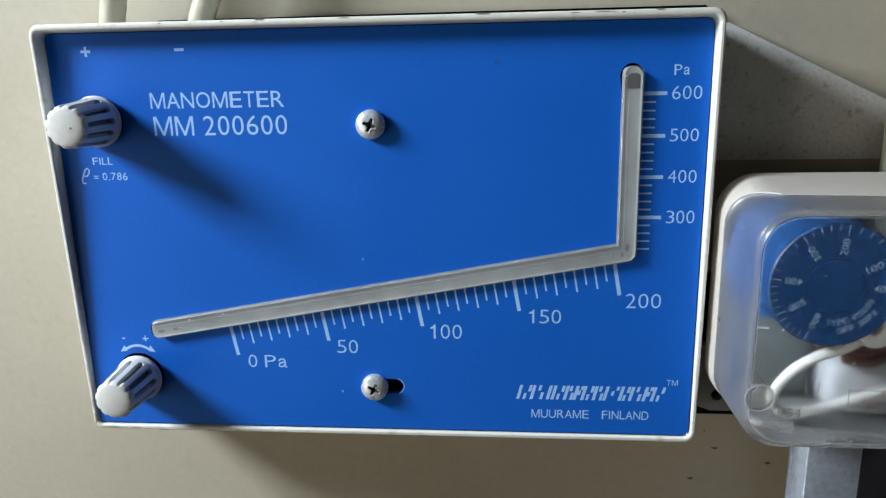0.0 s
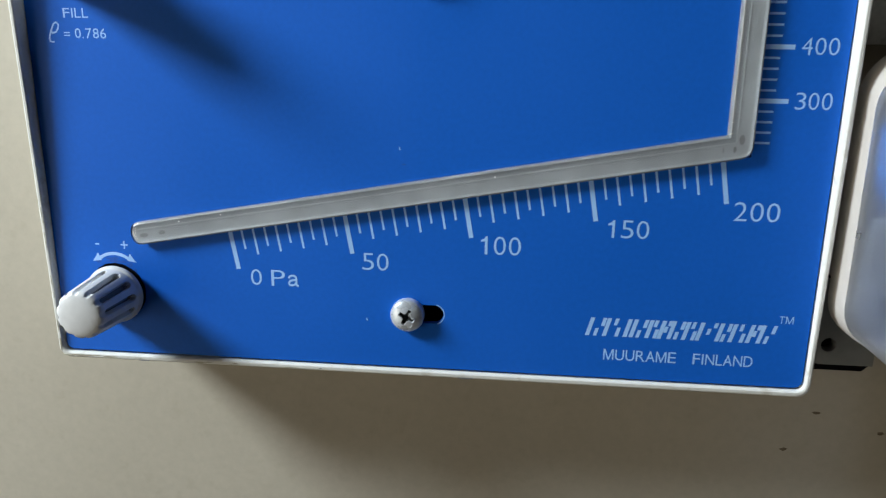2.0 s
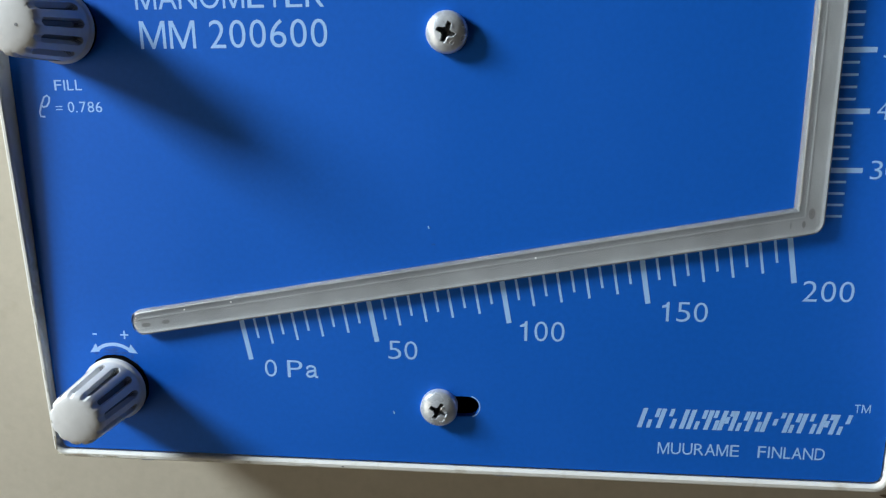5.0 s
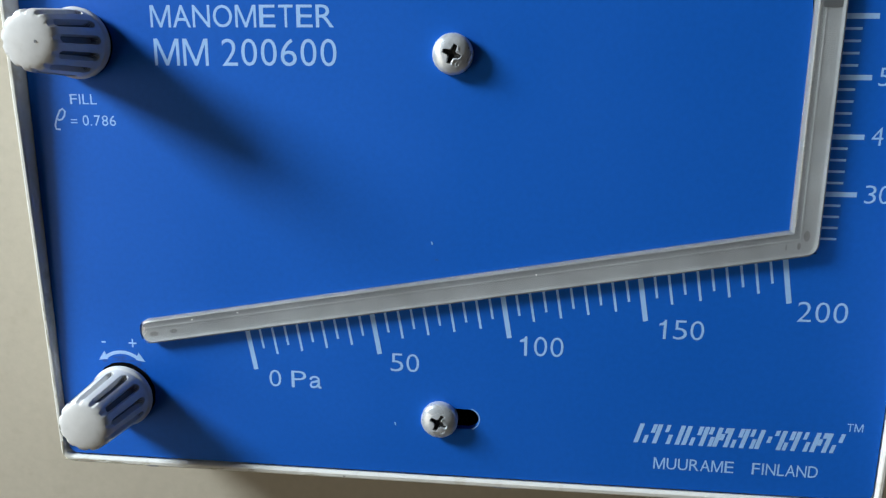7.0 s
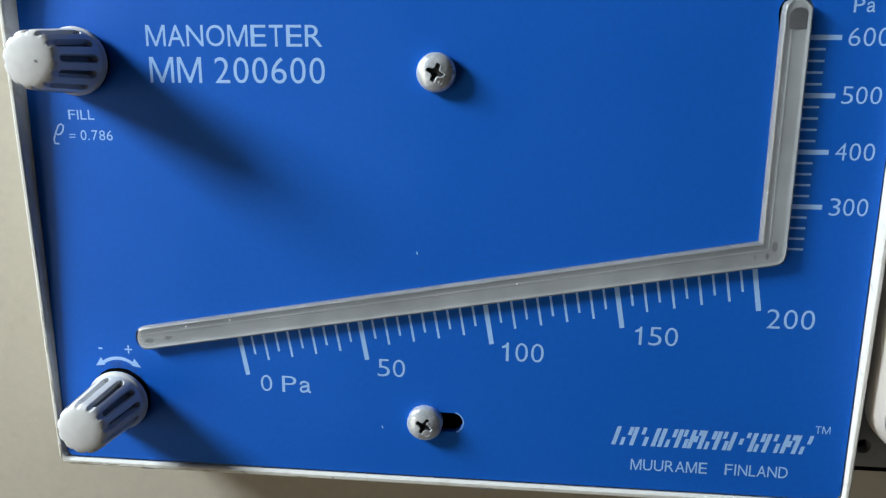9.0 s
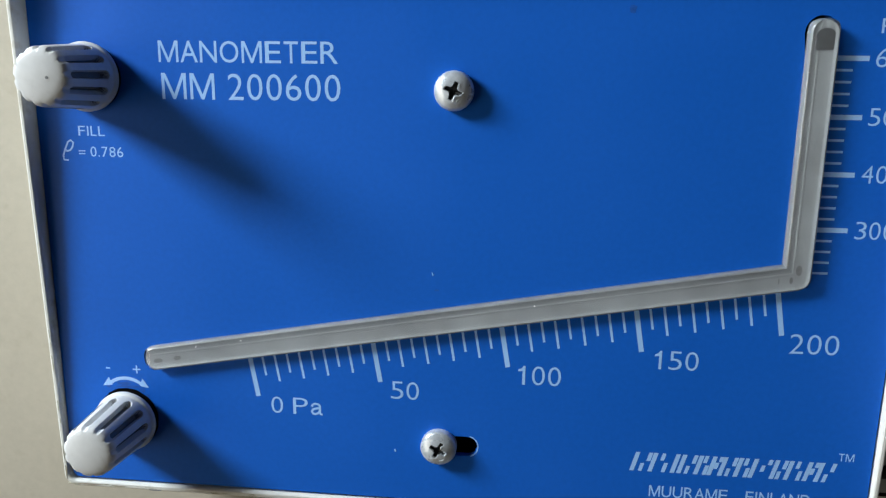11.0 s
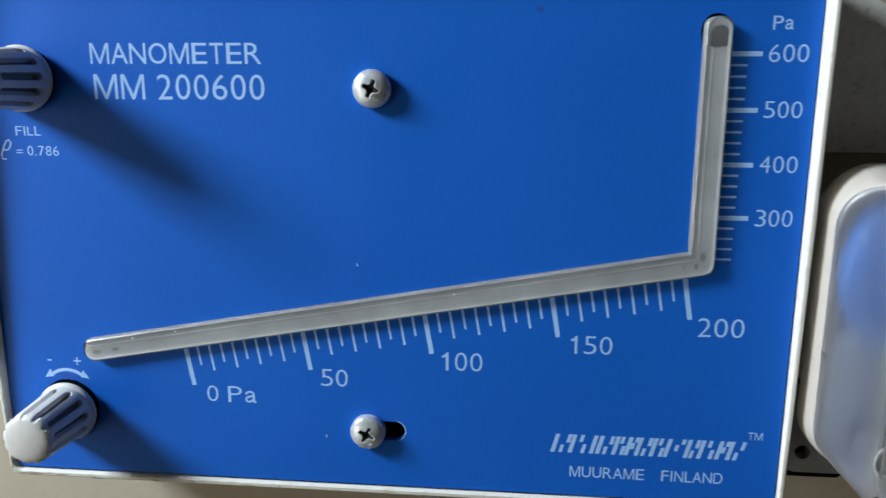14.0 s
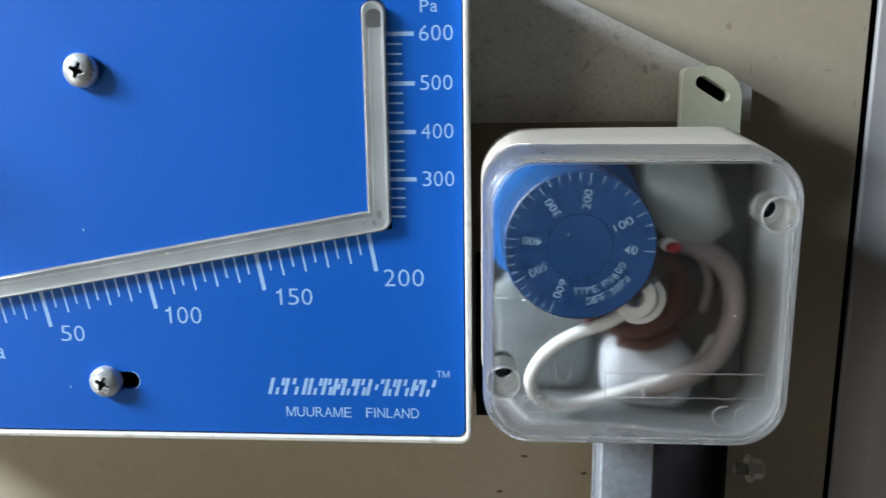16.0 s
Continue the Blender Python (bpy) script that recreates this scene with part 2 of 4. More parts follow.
def plate_with_holes(outline, holes, y0, y1):
    """A flat sheet between y0 (front) and y1 with openings that go through it."""
    bm = bmesh.new()
    for ring in [outline] + holes:
        vs = [bm.verts.new((x, y0, z)) for x, z in ring]
        for a, b in zip(vs, vs[1:] + vs[:1]):
            bm.edges.new((a, b))
    bmesh.ops.triangle_fill(bm, use_beauty=True, use_dissolve=False, edges=list(bm.edges))
    made = bmesh.ops.extrude_face_region(bm, geom=list(bm.faces))
    bmesh.ops.translate(bm, vec=(0, y1 - y0, 0), verts=[g for g in made["geom"] if isinstance(g, bmesh.types.BMVert)])
    return bm


def slot(x0, x1, z, r, n=8):
    """Outline of a level slot with round ends."""
    return ([(x1 + r * math.sin(math.pi * k / n), z + r * math.cos(math.pi * k / n)) for k in range(n + 1)]
            + [(x0 - r * math.sin(math.pi * k / n), z - r * math.cos(math.pi * k / n)) for k in range(n + 1)])


def letters(text, x0, x1, z0, z1, y, weight=0.0, turn=None):
    """Writing as a thin relief whose outline fills the box x0..x1, z0..z1, facing -y at the depth y."""
    curve = bpy.data.curves.new("text", "FONT")
    curve.body, curve.resolution_u, curve.offset, curve.extrude = text, 4, weight, 0.01
    ob = bpy.data.objects.new("text", curve)
    scene.collection.objects.link(ob)
    bpy.context.view_layer.update()
    mesh = bpy.data.meshes.new_from_object(ob.evaluated_get(bpy.context.evaluated_depsgraph_get()))
    bm = bmesh.new()
    bm.from_mesh(mesh)
    bpy.data.objects.remove(ob)
    bpy.data.curves.remove(curve)
    bpy.data.meshes.remove(mesh)
    lo = [min(v.co[i] for v in bm.verts) for i in (0, 1)]
    hi = [max(v.co[i] for v in bm.verts) for i in (0, 1)]
    for v in bm.verts:
        u = x0 + (v.co.x - lo[0]) / (hi[0] - lo[0]) * (x1 - x0)
        w = z0 + (v.co.y - lo[1]) / (hi[1] - lo[1]) * (z1 - z0)
        v.co = (u, y - (0.02 if v.co.z > 0 else 0.0), w)
    if turn:
        cx, cz, deg = turn
        bmesh.ops.rotate(bm, cent=(cx, 0, cz), matrix=Matrix.Rotation(radians(-deg), 3, "Y"), verts=bm.verts)
    return bm


def stroke(points, width, y, depth=0.02):
    """A flat printed line of even width through x-z points."""
    bm = bmesh.new()
    n = len(points)
    left, right = [], []
    for i, (x, z) in enumerate(points):
        ax, az = points[max(i - 1, 0)]
        bx, bz = points[min(i + 1, n - 1)]
        d = math.hypot(bx - ax, bz - az) or 1
        nx, nz = -(bz - az) / d * width / 2, (bx - ax) / d * width / 2
        left.append((x + nx, z + nz))
        right.append((x - nx, z - nz))
    front = [[bm.verts.new((x, y - depth, z)) for x, z in side] for side in (left, right)]
    back = [[bm.verts.new((x, y, z)) for x, z in side] for side in (left, right)]
    for i in range(n - 1):
        bm.faces.new((front[0][i], front[0][i + 1], front[1][i + 1], front[1][i]))
        bm.faces.new((front[0][i], front[0][i + 1], back[0][i + 1], back[0][i]))
        bm.faces.new((front[1][i], front[1][i + 1], back[1][i + 1], back[1][i]))
    for i in (0, n - 1):
        bm.faces.new((front[0][i], front[1][i], back[1][i], back[0][i]))
    return bm


def arc(cx, cz, r, a0, a1, n=14):
    return [(cx + r * math.cos(radians(a0 + (a1 - a0) * k / n)), cz + r * math.sin(radians(a0 + (a1 - a0) * k / n))) for k in range(n + 1)]

# ---- the room: sheet-metal wall that carries the instruments, a gap, the next panel, unseen plain walls round it ----
WALL_Y = 30.0
wall = tagged(part("wall_north", prism([(-1620, 0), (194.2, 0), (194.2, 2600), (-1620, 2600)], WALL_Y, WALL_Y + 3), WALL, smooth=False),
              "beige painted sheet-metal wall with small dark chips", "wall", kind="structure")
bm = bmesh.new()
fold = [(196.2, 31.0), (195.9, 29.7), (196.0, 29.3), (196.3, 29.0), (196.7, 28.9), (204.3, 28.9), (205.2, 28.2), (208.0, 27.4), (212.0, 27.0), (1600, 27.0), (1600, 31.0)]
loops(bm, [[(x, y, z) for x, y in fold] for z in (0, 2600)])
tagged(part("wall_panel", bm, PANEL), "grey lacquered metal panel beyond a dark gap", "wall panel", kind="structure")
# Black box that puts the shade of the gap into colour.
tagged(part("gap_backing", box(150, 260, 64, 70, 0, 2600), BLACK, smooth=False), "black box standing in for shade behind the panel gap", "wall", kind="structure")
# Unseen shell: dark walls hold back bounce, the paler floor throws light upward.
tagged(part("floor", box(-1620, 1600, -2300, 30, -60, 0), CONCRETE, smooth=False), "grey concrete floor", "floor", kind="structure")
tagged(part("ceiling", box(-1740, 1720, -2420, 150, 2600, 2700), PLASTER, smooth=False), "grey plastered ceiling", "ceiling", kind="structure")
tagged(part("wall_south", box(-1740, 1720, -2420, -2300, 0, 2600), PLASTER, smooth=False), "grey plastered wall", "wall", kind="structure")
tagged(part("wall_east", box(1600, 1720, -2300, 150, 0, 2600), PLASTER, smooth=False), "grey plastered wall", "wall", kind="structure")
# Unseen wall, left open where the added fill lamp shines through.
bm = bmesh.new()
for y0, y1, z0, z1 in ((-2300, -1550, 0, 2600), (-650, 150, 0, 2600), (-1550, -650, 0, 450), (-1550, -650, 1750, 2600)):
    box(-1320, -1210, y0, y1, z0, z1, bm=bm)
tagged(part("wall_west", bm, PLASTER, smooth=False), "unseen grey plastered wall with an opening for the fill lamp", "wall", kind="structure")


def chip(x, z, w, h, seed):
    """A small chip in the paint: a low uneven blob on the wall."""
    rnd = random.Random(seed)
    ring = [(x + w * math.cos(a) * rnd.uniform(0.6, 1.1), z + h * math.sin(a) * rnd.uniform(0.6, 1.1))
            for a in [2 * math.pi * k / 11 for k in range(11)]]
    part("paint_chip", prism(ring, WALL_Y - 0.03, WALL_Y + 0.2), STAIN if z > 1500 else CHIP, wall, smooth=False)


for n, (x, z, w, h) in enumerate(((107.2, 1429.8, 1.3, 0.45), (99.9, 1418.1, 1.2, 0.55), (124.9, 1424.6, 1.1, 0.6), (159.0, 1552.2, 0.9, 1.1),
                                  (103.3, 1436.2, 0.5, 0.3), (171.5, 1544.0, 0.35, 0.4), (165.3, 1541.2, 0.25, 2.0), (184.8, 1540.6, 1.3, 0.3), (192.6, 1532.0, 0.3, 1.2), (193.2, 1551.0, 0.25, 0.9))):
    chip(x, z, w, h, n)

# ---- mounting plate behind the switch ----
plate = thing("mounting_plate", (120, WALL_Y, 1528), "grey zinc mounting plate with a slanted top edge", "mounting plate")
part("sheet", prism([(20, 1528), (165, 1528), (165, 1536.4), (101.2, 1567.9), (20, 1567.9)], 26.5, 29.8, bevel=0.2), PLATE, plate, smooth=False)

part("edge_seam", stroke([(98.0, 1569.6), (120.0, 1558.75), (140.0, 1548.9), (165.2, 1536.5)], 0.4, 29.9, 0.3), DARK, plate, "dark seam along the slanted edge", smooth=False)
part("crease", stroke([(105, 1533.0), (118, 1533.15), (134, 1533.0)], 0.3, 26.5, 0.06), PLATE, plate, smooth=False)

# ---- manometer ----
mano = thing("manometer", (0, WALL_Y, 1450), "blue inclined-tube manometer with a cream bezel, screwed to the wall", "manometer")
hole_screw = slot(-1.0, 4.2, 1464.3, 2.35)
SLOPE = 0.1772
TUBE_A = (-69.6, 1495.95 + SLOPE * (-69.6 - 11.3))
TUBE_C = (70.6, 1495.95 + SLOPE * (70.6 - 11.3))
TUBE_TOP = 1557.0


def tube_opening(half):
    """Outline of the angled opening in the front plate that takes the sight tube."""
    (ax, az), (cx, cz) = TUBE_A, TUBE_C
    run = math.hypot(cx - ax, cz - az)
    ux, uz = (cx - ax) / run, (cz - az) / run
    mx, mz = ax + ux * half, az + uz * half
    out = [(mx - ux * half * math.sin(t) - uz * half * math.cos(t), mz - uz * half * math.sin(t) + ux * half * math.cos(t)) for t in np.linspace(0, math.pi, 9)]
    out.append((cx + half, cz + (uz * half - half) / ux))
    out += [(73.43, 1550.0)] + [(70.5 + 3.2 * math.cos(a), 1554.3 + 3.4 * math.sin(a)) for a in np.linspace(0, math.pi, 12)] + [(67.77, 1550.0)]
    out.append((cx - half, cz + (half - uz * half) / ux))
    return out


hole_tube = tube_opening(2.83)
face = part("face_plate", plate_with_holes(rounded(-90.75, 90.75, 1450.4, 1568.5, 1.8), [hole_screw, hole_tube], 0.0, 1.6), BLUE, mano,
            "blue printed front plate", smooth=False)
# Three added black sheets give the shade in the plate's gaps and openings.
part("liner", plate_with_holes(rounded(-91.6, 91.6, 1449.4, 1569.5, 2.0), [rounded(-86, 86, 1455, 1563, 2.0)], 1.7, 2.4), BLACK, mano, "black sheet that darkens the gap round the front plate", smooth=False)
part("slot_backing", prism(rounded(-12, 16, 1456, 1473, 2), 5.0, 6.0), BLACK, mano, "black sheet standing in for shade behind the slot", smooth=False)
part("tube_backing", prism(rounded(60, 80, 1545, 1563, 2), 4.0, 5.0), BLACK, mano, "black sheet standing in for shade behind the tube end", smooth=False)

bm = bmesh.new()
rims = []


def lean(y, z):
    """The rim stands 4 mm proud of the face at the top and hardly at all at the bottom."""
    return y + 2.3 - 3.7 * (z - 1449) / 122 if y < 0 else y


for ix, iz, y, r in ((1.0, 1.0, 29.0, 2.6), (0.0, 0.0, -2.2, 2.8), (0.15, 0.15, -2.7, 2.8), (0.5, 0.5, -3.0, 2.6), (1.05, 1.2, -3.0, 2.2),
                     (1.35, 1.5, -2.75, 2.0), (1.5, 1.65, -2.2, 2.0), (1.75, 1.9, 1.4, 1.8)):
    rims.append([(x, lean(y, z), z) for x, z in rounded(-92.7 + ix, 92.7 - ix, 1448.15 + iz, 1571 - iz * 1.2, r)])
loops(bm, rims, close=False)
part("housing", bm, WHITE_CASE, mano, "cream plastic housing with a raised rim")
part("back_gasket", prism([(-91, 1452), (91, 1452), (91, 1566), (95.5, 1567), (95.5, 1572.0), (94.5, 1572.9), (20, 1572.8), (-70, 1572.5), (-71, 1571), (-91, 1571)], 27.5, 29.9), RUBBER, mano, "black gasket behind the housing", smooth=False)

# nicks in the rim
for n, (x, z, w) in enumerate(((-24, 1448.9, 0.35), (-55, 1570.5, 0.4), (-38, 1570.6, 0.3), (55, 1570.5, 1.4), (67, 1570.4, 0.6),
                               (-28, 1570.97, 1.6), (31, 1570.97, 2.0), (76, 1570.95, 1.2), (-70, 1448.4, 1.6), (12, 1448.4, 2.4))):
    rnd = random.Random(40 + n)
    y = lean(-3.0, z)
    part("rim_nick", prism([(x + w * math.cos(a) * rnd.uniform(0.7, 1.1), z + 0.12 * math.sin(a)) for a in np.linspace(0, 5.8, 10)], y - 0.03, y + 0.4),
         GROOVE, mano, smooth=False)

for n, (x, z, w, h) in enumerate(((-86.5, 1448.95, 3.4, 0.22), (-79.0, 1448.9, 2.2, 0.16), (-46.0, 1449.0, 0.9, 0.15), (-91.9, 1452.5, 0.2, 2.4), (62.0, 1570.7, 2.6, 0.15), (-5.0, 1570.75, 1.6, 0.14))):
    rnd = random.Random(70 + n)
    y = lean(-3.0, z)
    part("rim_grime", prism([(x + w * math.cos(a) * rnd.uniform(0.7, 1.1), z + h * math.sin(a) * rnd.uniform(0.5, 1.1)) for a in np.linspace(0, 5.9, 16)], y - 0.03, y + 0.5),
         STAIN, mano, "brown grime on the rim", smooth=False)


for n, (x, z, w, h) in enumerate(((-75.7, 1475.0, 2.0, 0.6), (-74.5, 1474.3, 3.4, 0.35), (-71.6, 1473.5, 0.9, 0.6), (-70.3, 1472.2, 0.5, 0.7), (-79.6, 1474.0, 0.8, 0.35), (34.8, 1558.8, 0.8, 1.1), (-3.0, 1500.4, 0.5, 0.3))):
    rnd = random.Random(90 + n)
    part("smudge", prism([(x + w * math.cos(a) * rnd.uniform(0.6, 1.1), z + h * math.sin(a) * rnd.uniform(0.5, 1.1)) for a in np.linspace(0, 5.9, 16)], -0.03, 0.1),
         SMUDGE, mano, "dull dark smudge on the blue plate", smooth=False)


rnd = random.Random(5)
for n in range(26):
    along = rnd.random()
    if n % 3:
        x, z, w, h = -91 + 62 * along ** 1.6, 1448.75 + rnd.uniform(-0.25, 0.35), rnd.uniform(0.4, 2.2), rnd.uniform(0.05, 0.14)
    else:
        x, z, w, h = -92.1 + rnd.uniform(-0.2, 0.3), 1450 + 60 * along ** 1.5, rnd.uniform(0.06, 0.16), rnd.uniform(0.6, 2.4)
    y = lean(-3.0, z)
    part("rim_grime", prism([(x + w * math.cos(a) * rnd.uniform(0.6, 1.1), z + h * math.sin(a) * rnd.uniform(0.5, 1.1)) for a in np.linspace(0, 5.9, 14)], y - 0.02, y + 0.5),
         GRIME, mano, smooth=False)


def knob(name, x, z, turn, label):
    """A fluted knob: flange, tapering barrel with slots, scalloped domed cap."""
    flutes = 12

    def cut(a, h):
        """How far a point of the barrel lies inside a slot, 0 to 1."""
        near = max(0.0, 1.0 - (h - 4.1) / 1.4)
        return max(0.0, min(1.0, (math.cos(flutes * (a - radians(turn))) + 0.1 - 1.1 * near ** 2.2) / 0.25)) if 3.9 < h < 15.9 else 0.0

    def shape(a, r, y):
        h = -y
        if r < 1.5:
            return r
        if h < 15.9:
            return r - (1.9 - 1.45 * max(0.0, min(1.0, (h - 14.9) / 1.0))) * cut(a, h)
        return r - 0.42 * max(0.0, math.cos(flutes * (a - radians(turn))) + 0.1) ** 1.3 * max(0.0, min(1.0, (r - 5.0) / 0.6))

    profile = [(6.0, -1.1), (6.95, -1.1), (7.2, -1.35), (7.25, -2.0), (7.1, -2.35), (6.9, -2.5), (6.75, -2.75), (6.75, -3.0)]
    for k in range(1, 65):
        h = 3.0 + 12.8 * k / 64
        profile.append((6.75 - 0.85 * k / 64, -h))
    profile += [(5.9, -15.9), (5.85, -16.2), (5.75, -16.8), (5.5, -17.3), (5.05, -17.6), (4.4, -17.8), (3.5, -17.95), (2.4, -18.07), (1.3, -18.15), (0.2, -18.2)]
    bm = lathe(x, z, profile, n=360, shape=shape)
    bm.faces.ensure_lookup_table()
    for f in bm.faces:
        c = f.calc_center_median()
        # Faces inside a slot take the darker grey, shade put into the colour.
        f.material_index = 1 if -c.y < 15.2 and cut(math.atan2(c.z - z, c.x - x), -c.y) > 0.6 else 0
    ob = part(name, bm, [KNOB, GROOVE], mano, label)
    # Black collar puts the shade of the gap under the flange into colour.
    part("collar", lathe(x, z, [(6.9, 0.9), (6.85, -0.6), (6.6, -0.9), (5.8, -1.2)], n=40), RUBBER, ob)
    return ob


fill_knob = knob("fill_knob", -77.8, 1544.5, 4, "pale grey fluted filling knob")
zero_knob = knob("zero_knob", -75.3, 1466.3, 5, "pale grey fluted zero-setting knob")
part("pit", prism([(-76.0 + 0.3 * math.cos(a), 1544.3 + 0.3 * math.sin(a)) for a in np.linspace(0, 5.6, 10)], -18.16, -17.9), GROOVE, fill_knob, "dark pit in the cap", smooth=False)
# Uneven black disc: contact shade and smudge round the knob, put in colour.
rnd = random.Random(17)
ring = [(-75.35 + q * math.cos(a), 1466.6 + q * math.sin(a)) for a, q in ((2 * math.pi * k / 48, 7.25 + rnd.uniform(-0.1, 0.1)) for k in range(48))]
part("smudge_shade_ring", prism(ring, -0.04, 0.1), RUBBER, zero_knob, "black ring of smudge and contact shade round the knob", smooth=False)

# sight tube: a moulded profile swept along the inclined and the upright leg
def sweep_tube(section, trim=0.0, closed_ends=True, side=()):
    """Sweep a section of (across, height) points along the inclined and the upright leg, mitred at the corner."""
    (ax, az), (cx, cz), top = TUBE_A, TUBE_C, TUBE_TOP - trim
    run = math.hypot(cx - ax, cz - az)
    d0, d1 = Vector(((cx - ax) / run, (cz - az) / run)), Vector((0.0, 1.0))
    ax, az, run = ax + d0.x * trim, az + d0.y * trim, run - trim
    ends = [(0.0, 0.30), (0.25, 0.62), (0.7, 0.85), (1.4, 0.97), (2.2, 1.0)] if closed_ends else [(0.0, 0.25), (0.25, 0.52), (0.6, 0.74), (1.2, 0.91), (2.0, 1.0)]
    spots = [(ax + d0.x * q, az + d0.y * q, d0, k, 0) for q, k in ends + [(4.0, 1.0), (6.5, 1.0), (8.5, 1.0)]]
    spots += [(ax + d0.x * run * q / 14, az + d0.y * run * q / 14, d0, 1.0, 0) for q in range(1, 14)]
    turn0, turn1 = math.atan2(d0.y, d0.x), math.pi / 2
    spots += [(cx - d0.x * 3.4, cz - d0.y * 3.4, d0, 1.0, 0)]
    spots += [(cx, cz, Vector((math.cos(a), math.sin(a))), 1.0, 1) for a in [turn0 + (turn1 - turn0) * q / 6 for q in range(7)]]
    spots += [(cx, cz + 3.0, d1, 1.0, 0)]
    spots += [(cx, cz + (top - cz) * q / 8, d1, 1.0, 0) for q in range(1, 7)]
    spots += [(cx, top - q, d1, k, 0) for q, k in reversed(ends + [(6.0, 1.0)])]
    mitre = 1.0 / math.cos(math.acos(max(-1.0, min(1.0, d0.dot(d1)))) / 2)
    mid = sum(h for u, h in section) / len(section)
    rings = []
    for x, z, d, k, corner in spots:
        ring = []
        for u, h in section:
            w, e = u * k, d
            if corner and u > 0:
                w, e = u * mitre, (d0 + d1).normalized()
            y = h * (0.55 + 0.45 * k) if closed_ends else mid + (h - mid) * k
            ring.append((x - e.y * w, -y, z + e.x * w))
        rings.append(ring)
    bm = bmesh.new()
    loops(bm, rings)
    bm.faces.ensure_lookup_table()
    for i, f in enumerate(bm.faces):
        f.material_index = 1 if i % len(section) in side else 0
    bmesh.ops.remove_doubles(bm, verts=bm.verts, dist=0.0005)
    return bm


def sight_tube():
    """A pale grooved bar under a clear rounded shell, let into the front plate."""
    shell = [(2.8, 0.02)] + [(2.8 * math.cos(math.pi * k / 32), 0.3 + 2.05 * math.sin(math.pi * k / 32) ** 0.42 if 0 < k < 32 else 0.3) for k in range(33)] + [(-2.8, 0.02)]
    tube_ob = part("sight_tube", sweep_tube(shell), ACRYLIC, mano, "clear inclined measuring tube with an upright leg")
    tube_ob.visible_shadow = False
    # Groove shape and darker side put the tube's refracted bands into the core.
    groove = [(2.4, -1.6), (2.4, 0.9), (2.32, 1.22), (2.15, 1.36), (1.15, 1.16), (1.0, 1.22), (0.85, 1.235), (0.7, 1.2), (0.5, 1.19), (-1.6, 1.33), (-1.9, 1.42), (-2.12, 1.62),
              (-2.3, 1.66), (-2.48, 1.48), (-2.6, 1.1), (-2.65, 0.7), (-2.65, -1.6)]
    part("tube_core", sweep_tube(groove, 0.5, False, (0, 1, 2, 3)), [CHANNEL, DIM_SIDE], mano, "pale grooved core of the tube with a painted dim band")
    # dim deposits in the groove, at the low end, round the corner and under the top
    for x, z, w, h, lean in ((-66.3, 1481.7, 1.1, 0.55, 10), (-61.7, 1482.6, 0.9, 0.5, 10), (67.0, 1505.6, 0.16, 0.6, 0), (69.4, 1505.9, 0.35, 0.7, 0), (70.7, 1508.0, 0.6, 1.1, 0)):
        ca, sa = math.cos(radians(lean)), math.sin(radians(lean))
        ring = [(x + w * math.cos(a) * ca - h * math.sin(a) * sa, z + w * math.cos(a) * sa + h * math.sin(a) * ca) for a in np.linspace(0, 5.9, 14)]
        part("deposit", prism(ring, -1.29, -1.1), DEPOSIT, tube_ob, "dim grey deposit inside the tube", smooth=False)
    part("bore_end", prism(rounded(69.0, 72.5, 1551.2, 1555.2, [1.6, 1.6, 0.3, 0.3]), -1.37, -1.0), CAP, tube_ob, "dark end of the bore", smooth=False)
    # dust on the tube
    for x, z in ((-57.0, 1485.6), (-46.5, 1487.6), (18.0, 1498.4)):
        part("dust_speck", lathe(x, z, [(0.16, -2.1), (0.15, -2.26), (0.03, -2.3)], n=8), DUST, tube_ob)


sight_tube()
# scales
PRINT_Y = 0.006


def tick_mesh(name, w, h):
    bm = box(-w / 2 * MM, w / 2 * MM, -0.02 * MM, 0.0, 0, h * MM)
    mesh = bpy.data.meshes.new(name)
    bm.to_mesh(mesh)
    bm.free()
    mesh.materials.append(INK)
    return mesh


def tick(mesh, x, z, turn):
    ob = new("tick_mark", mesh)
    ob.parent = mano
    ob.matrix_basis = pose(x * MM, (PRINT_Y - WALL_Y) * MM, (z - 1450) * MM, 0, turn, 0)
    return ob


long_tick, mid_tick, short_tick = tick_mesh("long_tick", 1.05, 10.2), tick_mesh("mid_tick", 0.52, 7.3), tick_mesh("short_tick", 0.50, 5.4)
for k in range(41):
    bx, bz = -43.7 + 2.825 * k, 1473.7 + 0.4975 * k
    if k % 10 == 0:
        tick(long_tick, bx, bz, -10)
    elif k % 2 == 0:
        tick(mid_tick, bx - 0.5, bz + 2.86, -10)
    else:
        tick(short_tick, bx - 0.8, bz + 4.6, -10)
long_up, short_up = tick_mesh("long_up", 1.0, 6.25), tick_mesh("short_up", 0.48, 3.45)
for k in range(20):
    z = 1507.25 + 2.236 * k
    if (k + 1) % 5 == 0:
        tick(long_up, 73.45, z, 90)
    else:
        tick(short_up, 73.45, z, 90)

HELV = {"M": 0.833, "A": 0.667, "N": 0.722, "O": 0.778, "E": 0.667, "T": 0.611, "R": 0.722, "U": 0.722, "F": 0.611, "I": 0.278, "L": 0.556,
        "D": 0.722, "P": 0.667, " ": 0.278, ".": 0.278, "=": 0.584}


